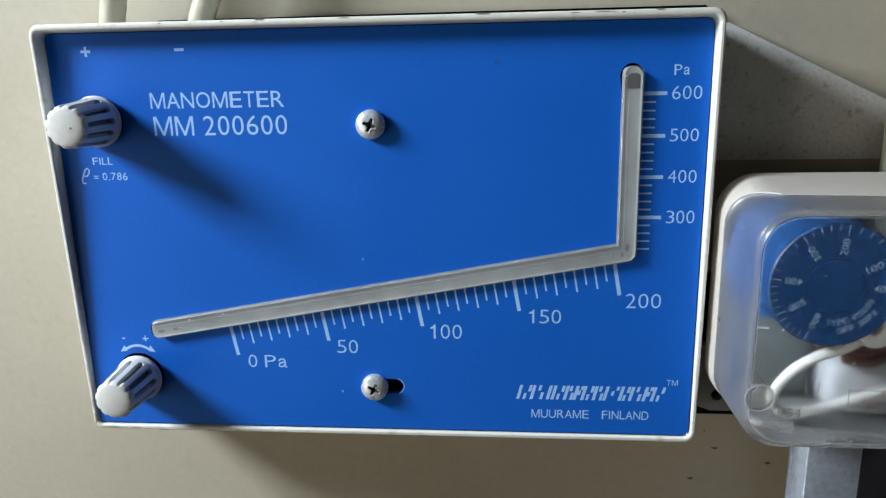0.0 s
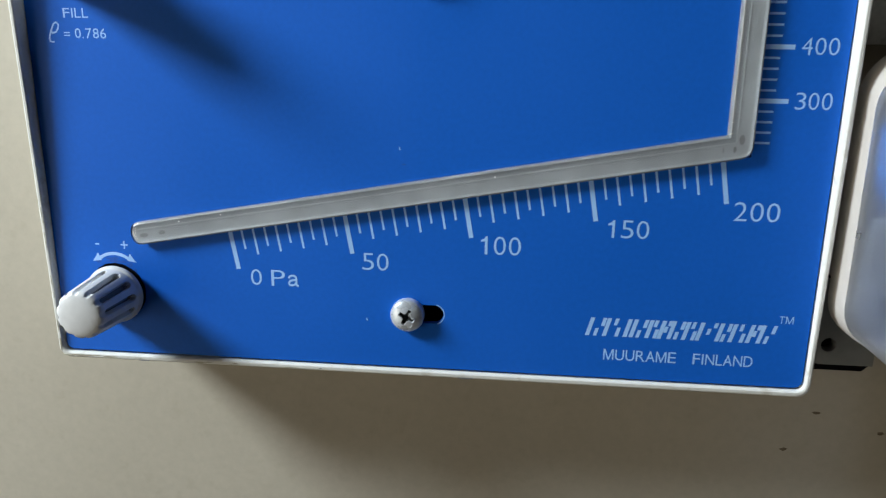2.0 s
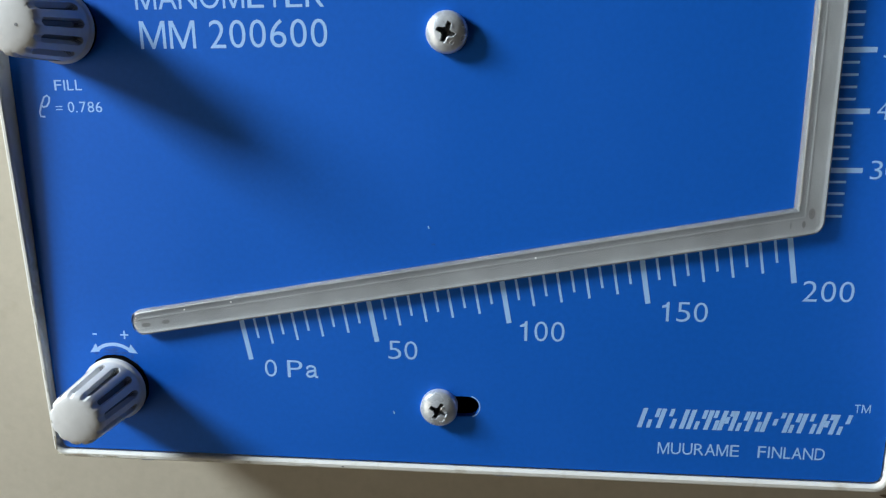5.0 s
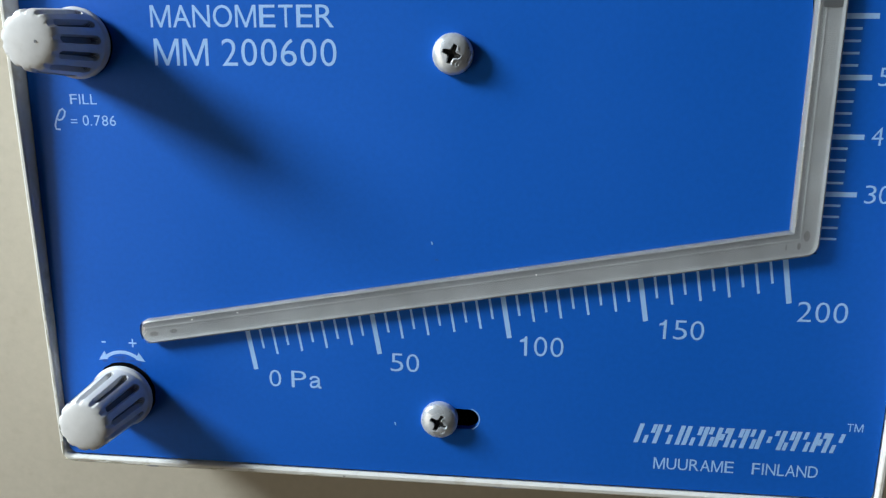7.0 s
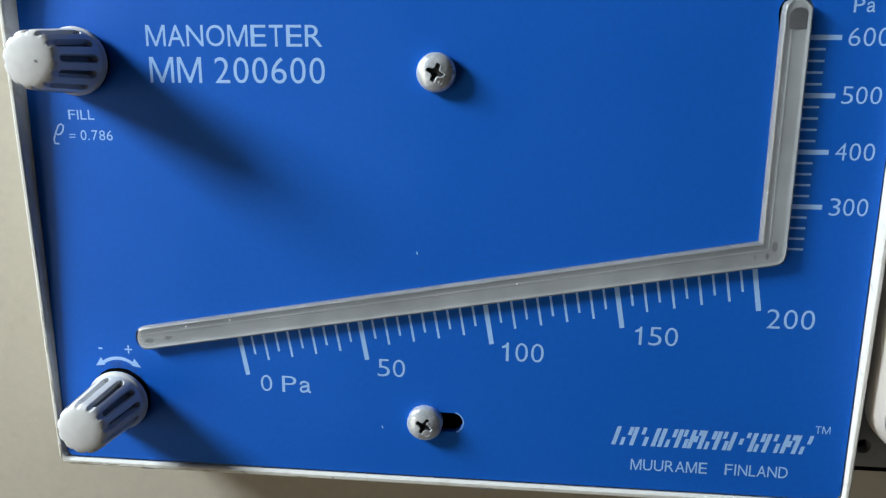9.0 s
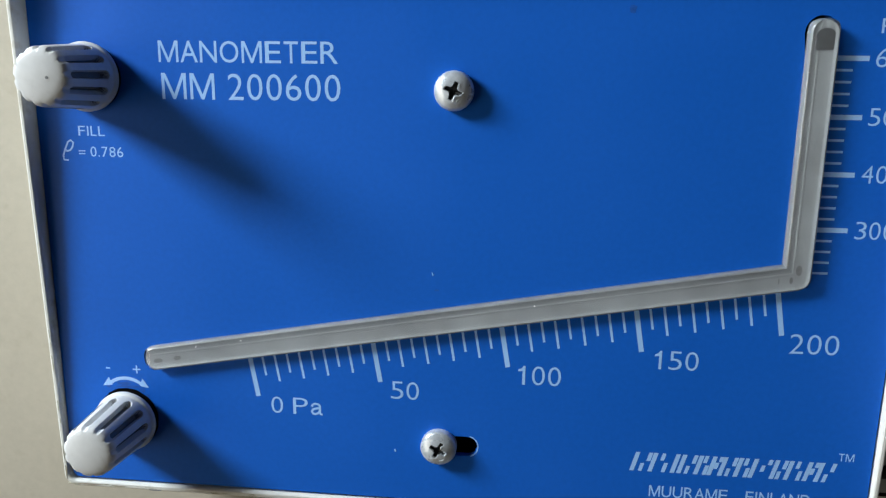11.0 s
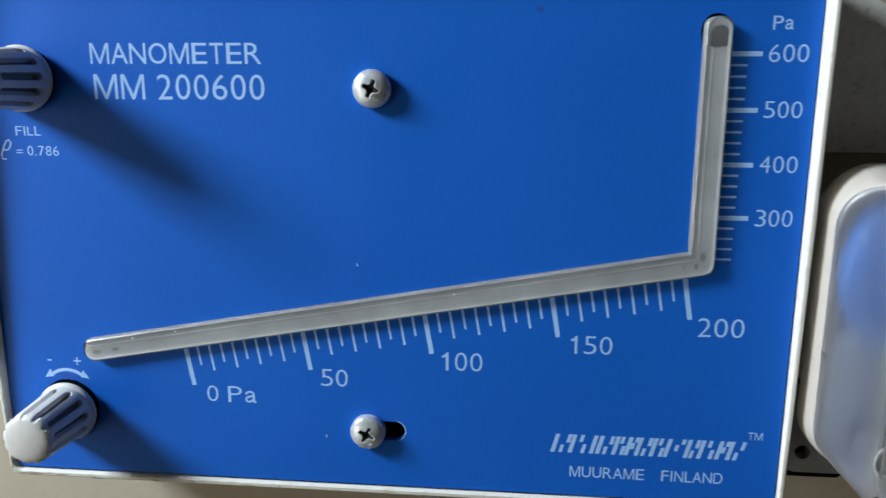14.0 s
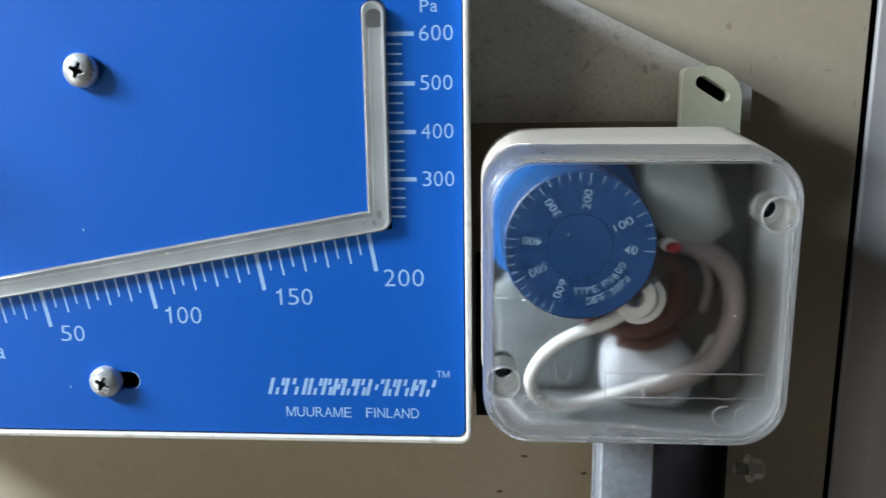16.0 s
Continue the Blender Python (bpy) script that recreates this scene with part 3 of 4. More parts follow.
def drawn(c, x0, x1, z0, z1):
    """The upright-legged M, the flagged 1 and the plain a of the printed scale."""
    h = z1 - z0
    if c == "a":
        w, s = h * 0.17, x1 - x0
        bm = stroke([(x0 + s * 0.10, z0 + h * 0.68), (x0 + s * 0.18, z0 + h * 0.84), (x0 + s * 0.38, z1 - w * 0.5), (x0 + s * 0.60, z1 - w * 0.55), (x0 + s * 0.76, z0 + h * 0.80),
                     (x0 + s * 0.78, z0 + h * 0.62), (x0 + s * 0.78, z0 + h * 0.16), (x0 + s * 0.84, z0 + w * 0.5), (x1, z0 + w * 0.5)], w, PRINT_Y)
        bowl = stroke([(x0 + s * 0.77, z0 + h * 0.58), (x0 + s * 0.48, z0 + h * 0.54), (x0 + s * 0.20, z0 + h * 0.46), (x0 + s * 0.10, z0 + h * 0.28), (x0 + s * 0.18, z0 + h * 0.12),
                       (x0 + s * 0.38, z0 + w * 0.5), (x0 + s * 0.62, z0 + h * 0.16), (x0 + s * 0.77, z0 + h * 0.34)], w, PRINT_Y - 0.004)
        mesh = bpy.data.meshes.new("bowl")
        bowl.to_mesh(mesh)
        bowl.free()
        bm.from_mesh(mesh)
        bpy.data.meshes.remove(mesh)
        return bm
    if c == "M":
        w, m = h * 0.118, (x0 + x1) / 2
        ring = [(x0, z0), (x0 + w, z0), (x0 + w, z0 + h * 0.80), (m - w * 0.45, z0), (m + w * 0.45, z0), (x1 - w, z0 + h * 0.80), (x1 - w, z0), (x1, z0),
                (x1, z1), (x1 - w * 1.35, z1), (m, z0 + h * 0.2), (x0 + w * 1.35, z1), (x0, z1)]
    else:
        w, m = h * 0.14, (x0 + x1) / 2
        ring = [(m, z0), (m + w, z0), (m + w, z1), (m + w * 0.3, z1), (m - w * 0.2, z0 + h * 0.87), (m - w * 1.5, z0 + h * 0.80), (m - w * 1.5, z0 + h * 0.69), (m, z0 + h * 0.72)]
    return plate_with_holes(ring, [], PRINT_Y - 0.02, PRINT_Y)


def print_text(text, x0, x1, z0, z1, wt=0.0):
    """Printed writing, letter by letter on the spacing of a plain grotesque face."""
    sizes = [HELV.get(c, 0.556) for c in text]
    total, at = sum(sizes) - 0.10, -0.05
    scale = (x1 - x0) / total
    for c, s in zip(text, sizes):
        left, right = x0 + (at + 0.055) * scale, x0 + (at + s - 0.055) * scale
        at += s
        if c == " ":
            continue
        if c == "A":
            left, right = left - 0.04 * scale, right + 0.04 * scale
        if c == "I" or c == "1":
            mid = (left + right) / 2
            left, right = mid - 0.055 * scale, mid + 0.055 * scale
        low, high = (z0, z1) if c not in "a=." else (z0, z0 + (z1 - z0) * 0.75)
        if c == "=":
            low, high = z0 + (z1 - z0) * 0.22, z0 + (z1 - z0) * 0.60
        if c == ".":
            high, right = z0 + (z1 - z0) * 0.14, left + 0.11 * scale
        if c in "M1a":
            part("printed_letter", drawn(c, left, right, low, high), INK, mano, smooth=False)
            continue
        part("printed_letter", letters(c, left, right, low, high, PRINT_Y, 0.0 if c in "MNWA" else wt), INK, mano, smooth=False)


for row in (("0 Pa", -40.8, -28.8, 1469.8, 1473.8, -0.008), ("50", -13.1, -6.7, 1474.8, 1479.0, -0.008), ("100", 14.6, 24.4, 1479.8, 1484.2, -0.008),
            ("150", 43.4, 53.1, 1484.9, 1489.1, -0.008), ("200", 71.1, 81.0, 1489.8, 1494.1, -0.008),
            ("300", 81.1, 88.7, 1514.5, 1518.1, -0.008), ("400", 81.0, 88.6, 1525.8, 1529.3, -0.008), ("500", 80.9, 88.5, 1537.0, 1540.4, -0.008),
            ("600", 80.9, 88.7, 1548.1, 1551.6, -0.008), ("Pa", 81.2, 85.2, 1554.4, 1557.1, 0.0),
            ("MANOMETER", -62.3, -23.8, 1547.7, 1552.1, 0.0), ("MM 200600", -62.0, -23.4, 1540.1, 1545.5, -0.004),
            ("FILL", -81.6, -75.6, 1532.0, 1534.1, 0.0), ("= 0.786", -81.9, -71.7, 1527.5, 1529.7, 0.0),
            ("TM", 83.8, 87.0, 1466.1, 1467.9, 0.0), ("MUURAME", 44.8, 61.7, 1455.0, 1457.7, 0.0), ("FINLAND", 65.5, 79.1, 1455.0, 1457.7, 0.0)):
    print_text(*row)
part("printed_sign", stroke([(-80.7, 1563.6), (-77.9, 1563.6)], 0.75, PRINT_Y), INK, mano, smooth=False)
part("printed_sign", stroke([(-79.3, 1562.2), (-79.3, 1565.0)], 0.75, PRINT_Y - 0.004), INK, mano, smooth=False)
part("printed_sign", stroke([(-53.7, 1563.6), (-51.0, 1563.6)], 0.8, PRINT_Y), INK, mano, smooth=False)
part("printed_sign", stroke([(-80.0, 1478.6), (-79.0, 1478.6)], 0.4, PRINT_Y), INK, mano, smooth=False)
part("printed_sign", stroke([(-73.5, 1478.6), (-71.6, 1478.6)], 0.34, PRINT_Y), INK, mano, smooth=False)
part("printed_sign", stroke([(-72.55, 1477.6), (-72.55, 1479.6)], 0.34, PRINT_Y - 0.004), INK, mano, smooth=False)
# density sign: a looped stem
part("printed_sign", stroke([(-84.4, 1526.6), (-85.4, 1526.7), (-85.5, 1527.6), (-85.0, 1529.0), (-84.2, 1530.6), (-83.5, 1531.0), (-83.0, 1530.5), (-83.2, 1529.6),
                             (-83.8, 1528.8), (-84.6, 1528.6), (-84.9, 1529.0)], 0.4, PRINT_Y), INK, mano, smooth=False)
# turning arrow over the zero knob
part("printed_arrow", stroke(arc(-75.45, 1470.2, 6.1, 132, 48), 0.8, PRINT_Y), INK, mano, smooth=False)
for sx in (-1, 1):
    bm = bmesh.new()
    tip = [(-75.45 + sx * 5.6, 1474.2), (-75.45 + sx * 3.3, 1474.5), (-75.45 + sx * 4.1, 1476.4)]
    part("printed_arrow", prism(tip, PRINT_Y - 0.024, PRINT_Y), INK, mano, smooth=False)
# maker's mark: a row of plain slanted marks
for n, (g0, g1) in enumerate(((0.0, 0.085), (0.09, 0.175), (0.20, 0.222), (0.232, 0.305), (0.315, 0.37), (0.38, 0.425), (0.432, 0.50),
                              (0.508, 0.57), (0.58, 0.672), (0.682, 0.738), (0.75, 0.825), (0.84, 0.885), (0.895, 0.97))):
    x0, wide = 40.2 + g0 * 43.5, (g1 - g0) * 43.5
    for u, v0, v1, w in ((0.0, 0.0, 1.0, 0.95), (0.5, (0.0, 0.62, 0.35)[n % 3], (0.42, 1.0, 0.68)[n % 3], 0.8), (0.78, (0.55, 0.0, 0.72)[n % 3], (1.0, 0.5, 1.0)[n % 3], 0.85)):
        if wide < 1.5 and u > 0:
            continue
        x, za, zb = x0 + u * wide, 1461.0 + 4.5 * v0, 1461.0 + 4.5 * v1
        part("maker_mark", prism([(x + 1.25 * v0, za), (x + w + 1.25 * v0, za), (x + w + 1.25 * v1, zb), (x + 1.25 * v1, zb)], PRINT_Y - 0.02, PRINT_Y), INK, mano, smooth=False)
part("slot_edge", stroke(arc(4.2, 1464.3, 2.5, -70, 75), 0.22, PRINT_Y), INK, mano, "bare edge of the slot", smooth=False)
# two pale specks in the blue paint
for x, z in ((-4.0, 1504.0), (-12.2, 1462.3)):
    part("paint_speck", prism([(x - 0.15, z + 0.35), (x + 0.1, z + 0.3), (x + 0.3, z - 0.3), (x, z - 0.35)], -0.06, 0.02), INK, mano, smooth=False)


def screw(x, z, turn, burrs):
    """A pan-head screw with a worn cross recess and burrs thrown up at its edges."""
    root = thing("mounting_screw", (x, 0, z), "worn zinc cross-head screw holding the manometer", "screw", group="mounting screws")
    bm = bmesh.new()
    n, rows, rim = 144, 44, 4.05
    ca, sa = math.cos(radians(turn)), math.sin(radians(turn))

    def dome(r):
        return -1.1 - 1.85 * math.sqrt(max(0.0, 1 - (r / rim) ** 2 * 0.985))

    rings = [[(x + rim * math.cos(a), 0.5, z + rim * math.sin(a)) for a in [2 * math.pi * k / n for k in range(n)]]]
    for j in range(rows):
        r = rim * (1 - j / rows)
        ring = []
        for k in range(n):
            a = 2 * math.pi * k / n
            u, v = r * math.cos(a), r * math.sin(a)
            p, q = abs(u * ca + v * sa), abs(-u * sa + v * ca)
            # signed distance into the cross: two tapering arms with a rounded heart
            arm = max(min(0.62 - 0.10 * p - q, 1.95 - p), min(0.62 - 0.10 * q - p, 1.95 - q), 0.95 - (p + q) * 0.72)
            sink = max(0.0, min(1.0, arm / 0.16))
            depth = 1.5 - 0.35 * max(p, q)
            ring.append((x + u, dome(r) + sink * depth, z + v))
        rings.append(ring)
    loops(bm, rings)
    bm.faces.ensure_lookup_table()
    for f in bm.faces:
        c = f.calc_center_median()
        r = math.hypot(c.x - x, c.z - z)
        f.material_index = 1 if r < 2.4 and c.y > dome(r) + 0.45 else 0
    head = part("screw_head", bm, [STEEL, RECESS], root)
    for pts, w in burrs:
        part("burr", tube([(x + u, dome(math.hypot(u, v)) - 0.02, z + v) for u, v in pts], [w * 0.5, w, w * 0.9, w, w * 0.4], n=8, steps=5), STEEL, head)
    return root


screw(0.2, 1542.6, -22, (([(0.0, -2.1), (0.4, -1.15), (1.35, -1.0), (2.05, -0.4)], 0.17), ([(1.5, -1.9), (1.1, -2.5), (0.75, -2.05), (1.1, -1.6)], 0.13),
                         ([(0.95, 1.7), (1.25, 1.2), (1.2, 0.6)], 0.08), ([(-1.9, 0.9), (-1.2, 1.0)], 0.07)))
screw(-2.1, 1464.2, 62, (([(0.6, 0.5), (0.9, 1.1), (1.3, 0.7)], 0.13), ([(1.2, -0.2), (1.9, -0.3), (2.1, -0.9)], 0.17), ([(0.2, -2.3), (0.9, -2.5), (1.4, -1.9)], 0.13),
                         ([(-2.0, -1.5), (-1.5, -2.0), (-1.0, -1.9)], 0.12)))

# ---- hoses on the manometer's ports ----
for n, (x, lean) in enumerate(((-79.3, 2.0), (-52.4, 4.2))):
    hose = thing("hose", (x, 16.5, 1571), "milky plastic hose on the manometer's port", "hose", group="pressure hoses")
    part("tubing", tube([(x, 16.5, 1568), (x + lean * 0.25, 16.5, 1573), (x + lean * 1.2, 16.5, 1582), (x + lean * 3.2, 16.8, 1602), (x + lean * 7, 17, 1640),
                         (x + lean * 12, 18, 1700)], 3.7, n=24), HOSE, hose)
# ---- pressure switch with a clear lid ----
sw = thing("pressure_switch", (126, 26, 1464), "ivory pressure switch with a clear lid and blue dial", "pressure switch")
SX0, SX1, SZ0, SZ1 = 95.0, 159.8, 1462.0, 1527.8


def frame_of(inset, r=10.5, dz=0.0):
    return rounded(SX0 + inset, SX1 - inset, SZ0 + inset, SZ1 - inset - dz, max(0.5, r - inset * 0.6), n=9)


def seam(x, z):
    """Depth at which the lid meets the base: shallow at the near side, further forward along the other three."""
    top = max(0.0, min(1.0, (z - 1515.5) / 9.5)) * max(0.0, min(1.0, (x - 96.0) / 15.0))
    far = max(0.0, min(1.0, max((x - 140.0) / 14.0, min((1472.0 - z) / 6.0, (x - 98.0) / 14.0))))
    return -4.8 - max(15.7 * top * top * (3 - 2 * top), (19.2 - 3.5 * top) * far * far * (3 - 2 * far))


# base: flange with a hollow, and a narrower block to the back
bm = bmesh.new()
rings = []
for inset, y, dz in ((6.5, 23.0, 0), (6.0, 4.6, 0), (0.6, 4.4, 0), (0.0, 3.6, 0), (0.1, -2.5, 0.5), (0.4, -20.4, 1.7), (0.7, -21.0, 1.8), (1.6, -21.0, 1.8),
                     (2.2, -20.4, 1.8), (2.8, -1.0, 1.8)):
    rings.append([(x, seam(x, z) + (y + 21.0) if y < -15 else y, z) for x, z in frame_of(inset, dz=dz)])
loops(bm, rings)
# Rim and hollow faces turn grey: shade under the lid put into colour.
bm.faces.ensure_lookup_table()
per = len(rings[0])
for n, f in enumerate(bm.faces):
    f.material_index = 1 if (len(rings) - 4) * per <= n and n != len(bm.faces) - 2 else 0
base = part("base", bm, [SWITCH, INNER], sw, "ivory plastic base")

# fixing lugs
lug_hole = [(150.3 + 1.6 * math.cos(a), 1538.0 + 1.6 * math.sin(a)) for a in np.linspace(radians(55), radians(235), 8)] + \
           [(155.6 + 1.6 * math.cos(a), 1534.6 + 1.6 * math.sin(a)) for a in np.linspace(radians(235), radians(415), 8)]
lug_line = [(145.6, 1520)] + arc(147.6, 1539.6, 2.0, 180, 95, 6) + [(150.5, 1541.9)] + arc(151.6, 1533.4, 8.5, 85, 2, 12) + [(160.3, 1520)]
lug_line, lug_hole = [(x - 1.1, z) for x, z in lug_line], [(x - 1.1, z) for x, z in lug_hole]
part("lug", plate_with_holes(lug_line, [lug_hole], 15.5, 20.0), LUG, sw, "pale ivory fixing lug with a slanted slot", smooth=False)
# Added black sheet that puts shade into the lug's slot.
part("lug_slot_shade", prism(rounded(145.4, 158.2, 1524, 1539.6, [1.5, 1.5, 5.0, 1.5]), 20.05, 22.0), RUBBER, sw, "black sheet added to darken the fixing lug's slot", smooth=False)
# Lower lug: shade between the two housings is put into its colour.
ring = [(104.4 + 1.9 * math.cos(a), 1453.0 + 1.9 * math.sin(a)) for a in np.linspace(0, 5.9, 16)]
part("lug", plate_with_holes([(96.0, 1470), (96.0, 1452.0), (98.5, 1449.0), (102.5, 1447.6), (116, 1447.6), (116, 1470)], [ring], 22.0, 25.5), SHADED_LUG, sw,
     "fixing lug with a round hole, its grey dimmed for shade", smooth=False)

# Lower edge is a black strip under the lug; the rest paints gap shade.
part("pad", prism([(93, 1444.6), (115, 1444.6), (117, 1446.5), (117, 1492), (93, 1492)], 25.6, 29.9), RUBBER, sw, "black pad behind the switch, raised to darken the gap for shade", smooth=False)

# lid: a hollow clear shell with a rounded front edge
bm = bmesh.new()
rings = []
for inset, y, dz in ((0.45, -21.1, 1.8), (0.8, -25.0, 1.9), (1.1, -28.3, 2.0), (1.4, -29.2, 2.0), (1.8, -29.75, 2.0), (2.3, -30.0, 2.0)):
    rings.append([(x, seam(x, z) - 0.1 if y == -21.1 else y, z) for x, z in frame_of(inset, dz=dz)])
loops(bm, rings, close=False)
WELLS = ((153.9, 1512.5), (100.2, 1477.0))


def pane(bm, edge, y):
    """Fill a ring of vertices, leaving round holes for the screw wells; returns the rings of the holes."""
    holes = [[bm.verts.new((x + 3.3 * math.cos(2 * math.pi * k / 32), y, z + 3.3 * math.sin(2 * math.pi * k / 32))) for k in range(32)] for x, z in WELLS]
    edges = []
    for row in [edge] + holes:
        for p, q in zip(row, row[1:] + row[:1]):
            edges.append(bm.edges.get((p, q)) or bm.edges.new((p, q)))
    bmesh.ops.triangle_fill(bm, use_beauty=True, use_dissolve=False, edges=edges)
    return holes


bm.verts.ensure_lookup_table()
front_holes = pane(bm, [bm.verts[i] for i in range(len(bm.verts) - len(rings[-1]), len(bm.verts))], -30.0)
inner = []
for inset, y, dz in ((1.4, -21.1, 1.8), (1.75, -25.5, 1.9), (2.05, -27.9, 2.0), (2.4, -28.9, 2.0), (2.9, -29.5, 2.0)):
    inner.append([(x, seam(x, z) - 0.1 if y == -21.1 else y, z) for x, z in frame_of(inset, dz=dz)])
rows = loops(bm, inner, close=False)
back_holes = pane(bm, rows[-1], -29.5)
for fr, bk in zip(front_holes, back_holes):
    for i in range(32):
        bm.faces.new((fr[i], fr[(i + 1) % 32], bk[(i + 1) % 32], bk[i]))
bm.verts.ensure_lookup_table()
count = len(rings[0])
outer_first = [bm.verts[i] for i in range(count)]
for i in range(count):
    bm.faces.new((outer_first[i], rows[0][i], rows[0][(i + 1) % count], outer_first[(i + 1) % count]))
for f in bm.faces:
    c = f.calc_center_median()
    f.material_index = 0 if c.y < -29.3 and SX0 + 2.6 < c.x < SX1 - 2.6 and SZ0 + 2.6 < c.z < SZ1 - 4.6 else 1
lid = part("lid", bm, [LID, LID_RIM], sw, "clear frosted plastic lid")
lid.visible_shadow = False

for x, z in WELLS:
    bm = bmesh.new()
    loops(bm, [[(x + r * math.cos(2 * math.pi * k / 36), y, z + r * math.sin(2 * math.pi * k / 36)) for k in range(36)]
               for r, y in ((3.25, -30.05), (3.15, -26.0), (3.0, -21.9), (3.3, -21.9), (3.45, -28.9))], close=False)
    part("screw_well", bm, WELL, lid, "clear screw well").visible_shadow = False
    bm = bmesh.new()
    rows = loops(bm, [[(x + r * math.cos(2 * math.pi * k / 36), y, z + r * math.sin(2 * math.pi * k / 36)) for k in range(36)]
                      for r, y in ((3.3, -30.02), (3.75, -30.02), (3.6, -30.3), (3.4, -30.3), (3.3, -30.02))], close=False)
    bmesh.ops.remove_doubles(bm, verts=bm.verts, dist=0.001)
    part("well_rim", bm, LID_MARK, lid, "raised rim of the screw well")
    floor_ring = [(x + 1.9 * math.cos(a), z + 1.9 * math.sin(a)) for a in np.linspace(0, 5.9, 20)]
    part("well_floor", plate_with_holes([(x + 3.2 * math.cos(a), z + 3.2 * math.sin(a)) for a in np.linspace(0, 6.1, 32)], [floor_ring], -22.6, -22.0), INNER, lid, "pale floor of the screw well", smooth=False)
    part("lid_screw", lathe(x, z, [(2.4, -17.0), (2.4, -20.0), (2.0, -20.4), (0.9, -20.5), (0.7, -19.6), (0.05, -19.5)], n=24), BLACK, lid, "black lid screw")

# raised marks and label frame moulded in the lid
MARK_Y, FX = -30.02, 121.2
for pts, w in (([(FX, 1479.5), (153.7, 1479.5)], 0.22), ([(153.7, 1479.5), (153.7, 1474.2)], 0.22), ([(153.7, 1474.2), (FX, 1474.2)], 0.12), ([(FX, 1474.2), (FX, 1479.5)], 0.22),
               (arc(145.6, 1470.2, 2.2, 70, 290), 0.35), (arc(150.0, 1470.2, 2.2, 70, 290), 0.35), ([(148.2, 1470.2), (149.8, 1470.2)], 0.3),
               ([(105.4, 1470.6), (108.7, 1470.6), (108.7, 1467.6), (105.4, 1467.6), (105.4, 1470.6)], 0.25),
               ([(106.2, 1469.8), (107.9, 1469.8), (107.9, 1468.4), (106.2, 1468.4), (106.2, 1469.8)], 0.2)):
    part("moulded_mark", stroke(pts, w, MARK_Y, 0.12), LID_MARK, lid, smooth=False)
# Milky bead that paints the thin highlight along the lid's front edge.
edge = frame_of(3.1, dz=2.0)
part("highlight_bead", stroke(edge + edge[:1], 0.24, MARK_Y, 0.14), LID_MARK, lid, "bead added for the highlight line round the front", smooth=False)
part("moulded_text", letters("IP 54", 103.3, 110.4, 1472.0, 1474.4, MARK_Y), LID_MARK, lid, smooth=False)

part("moulded_mark", stroke([(110.8, 1481.8), (111.1, 1478.4), (111.9, 1477.2), (113.1, 1477.2), (113.8, 1478.4), (114.1, 1481.8)], 0.22, MARK_Y, 0.1), LID_MARK, lid, smooth=False)
# Small milky rib added as the short highlight left of the dial.
part("highlight_rib", tube([(97.9, -27.5, 1495.0), (99.5, -27.6, 1494.7), (101.6, -27.6, 1494.6)], 0.22, n=8, steps=3), LID_MARK, lid)

# dust on the lid
for x, z in ((146.5, 1491.9), (121.5, 1486.6), (104.2, 1495.0)):
    part("dust_speck", lathe(x, z, [(0.22, -30.0), (0.2, -30.12), (0.04, -30.16)], n=8), DUST, lid)

# dial
DX, DZ, DY = 115.4, 1506.0, -29.3
dial = part("dial", lathe(DX, DZ, [(14.8, -2.0), (14.8, -21.0), (15.3, -21.4), (15.3, -28.9), (14.9, DY), (6.75, DY), (6.7, DY + 0.15), (6.6, DY + 0.15), (6.55, DY),
                                   (0.1, DY - 0.02)], n=96), DIAL, sw, "blue adjusting dial with printed figures")
part("dial_speck", lathe(113.0, 1508.4, [(0.28, DY + 0.05), (0.25, DY - 0.13), (0.05, DY - 0.15)], n=10), DIAL_INK, dial)


part("dial_skirt", lathe(DX, DZ, [(17.2, -2.0), (17.2, -7.6), (16.8, -8.0), (12.0, -8.2), (12.0, -2.0)], n=72), SKIRT, dial, "bright blue skirt under the dial")


def on_dial(deg, r):
    return DX + r * math.cos(radians(deg)), DZ + r * math.sin(radians(deg))


marks = ((40, -4.0), (100, 28.5), (200, 82.5), (300, 125.0), (400, 173.5), (500, 210.0), (600, 246.5))
for (v0, a0), (v1, a1) in zip(marks, marks[1:]):
    steps = (v1 - v0) // 20
    for k in range(steps + (v1 == 600)):
        a = a0 + (a1 - a0) * k / steps
        r0 = 12.6 if k % steps == 0 else 13.4
        part("dial_tick", stroke([on_dial(a, r0), on_dial(a, 15.0)], 0.22, DY - 0.02, 0.04), DIAL_INK, dial, smooth=False)
for v, a in marks:
    wide = 2.7 if v < 100 else 4.0
    x, z = on_dial(a, 9.6 if v >= 100 else 10.1)
    part("dial_figure", letters(str(v), x - wide / 2, x + wide / 2, z - 0.85, z + 0.85, DY - 0.02, 0.004, turn=(x, z, a)), DIAL_INK, dial, smooth=False)
WIDTHS = {":": 0.25, "I": 0.3, " ": 0.6}
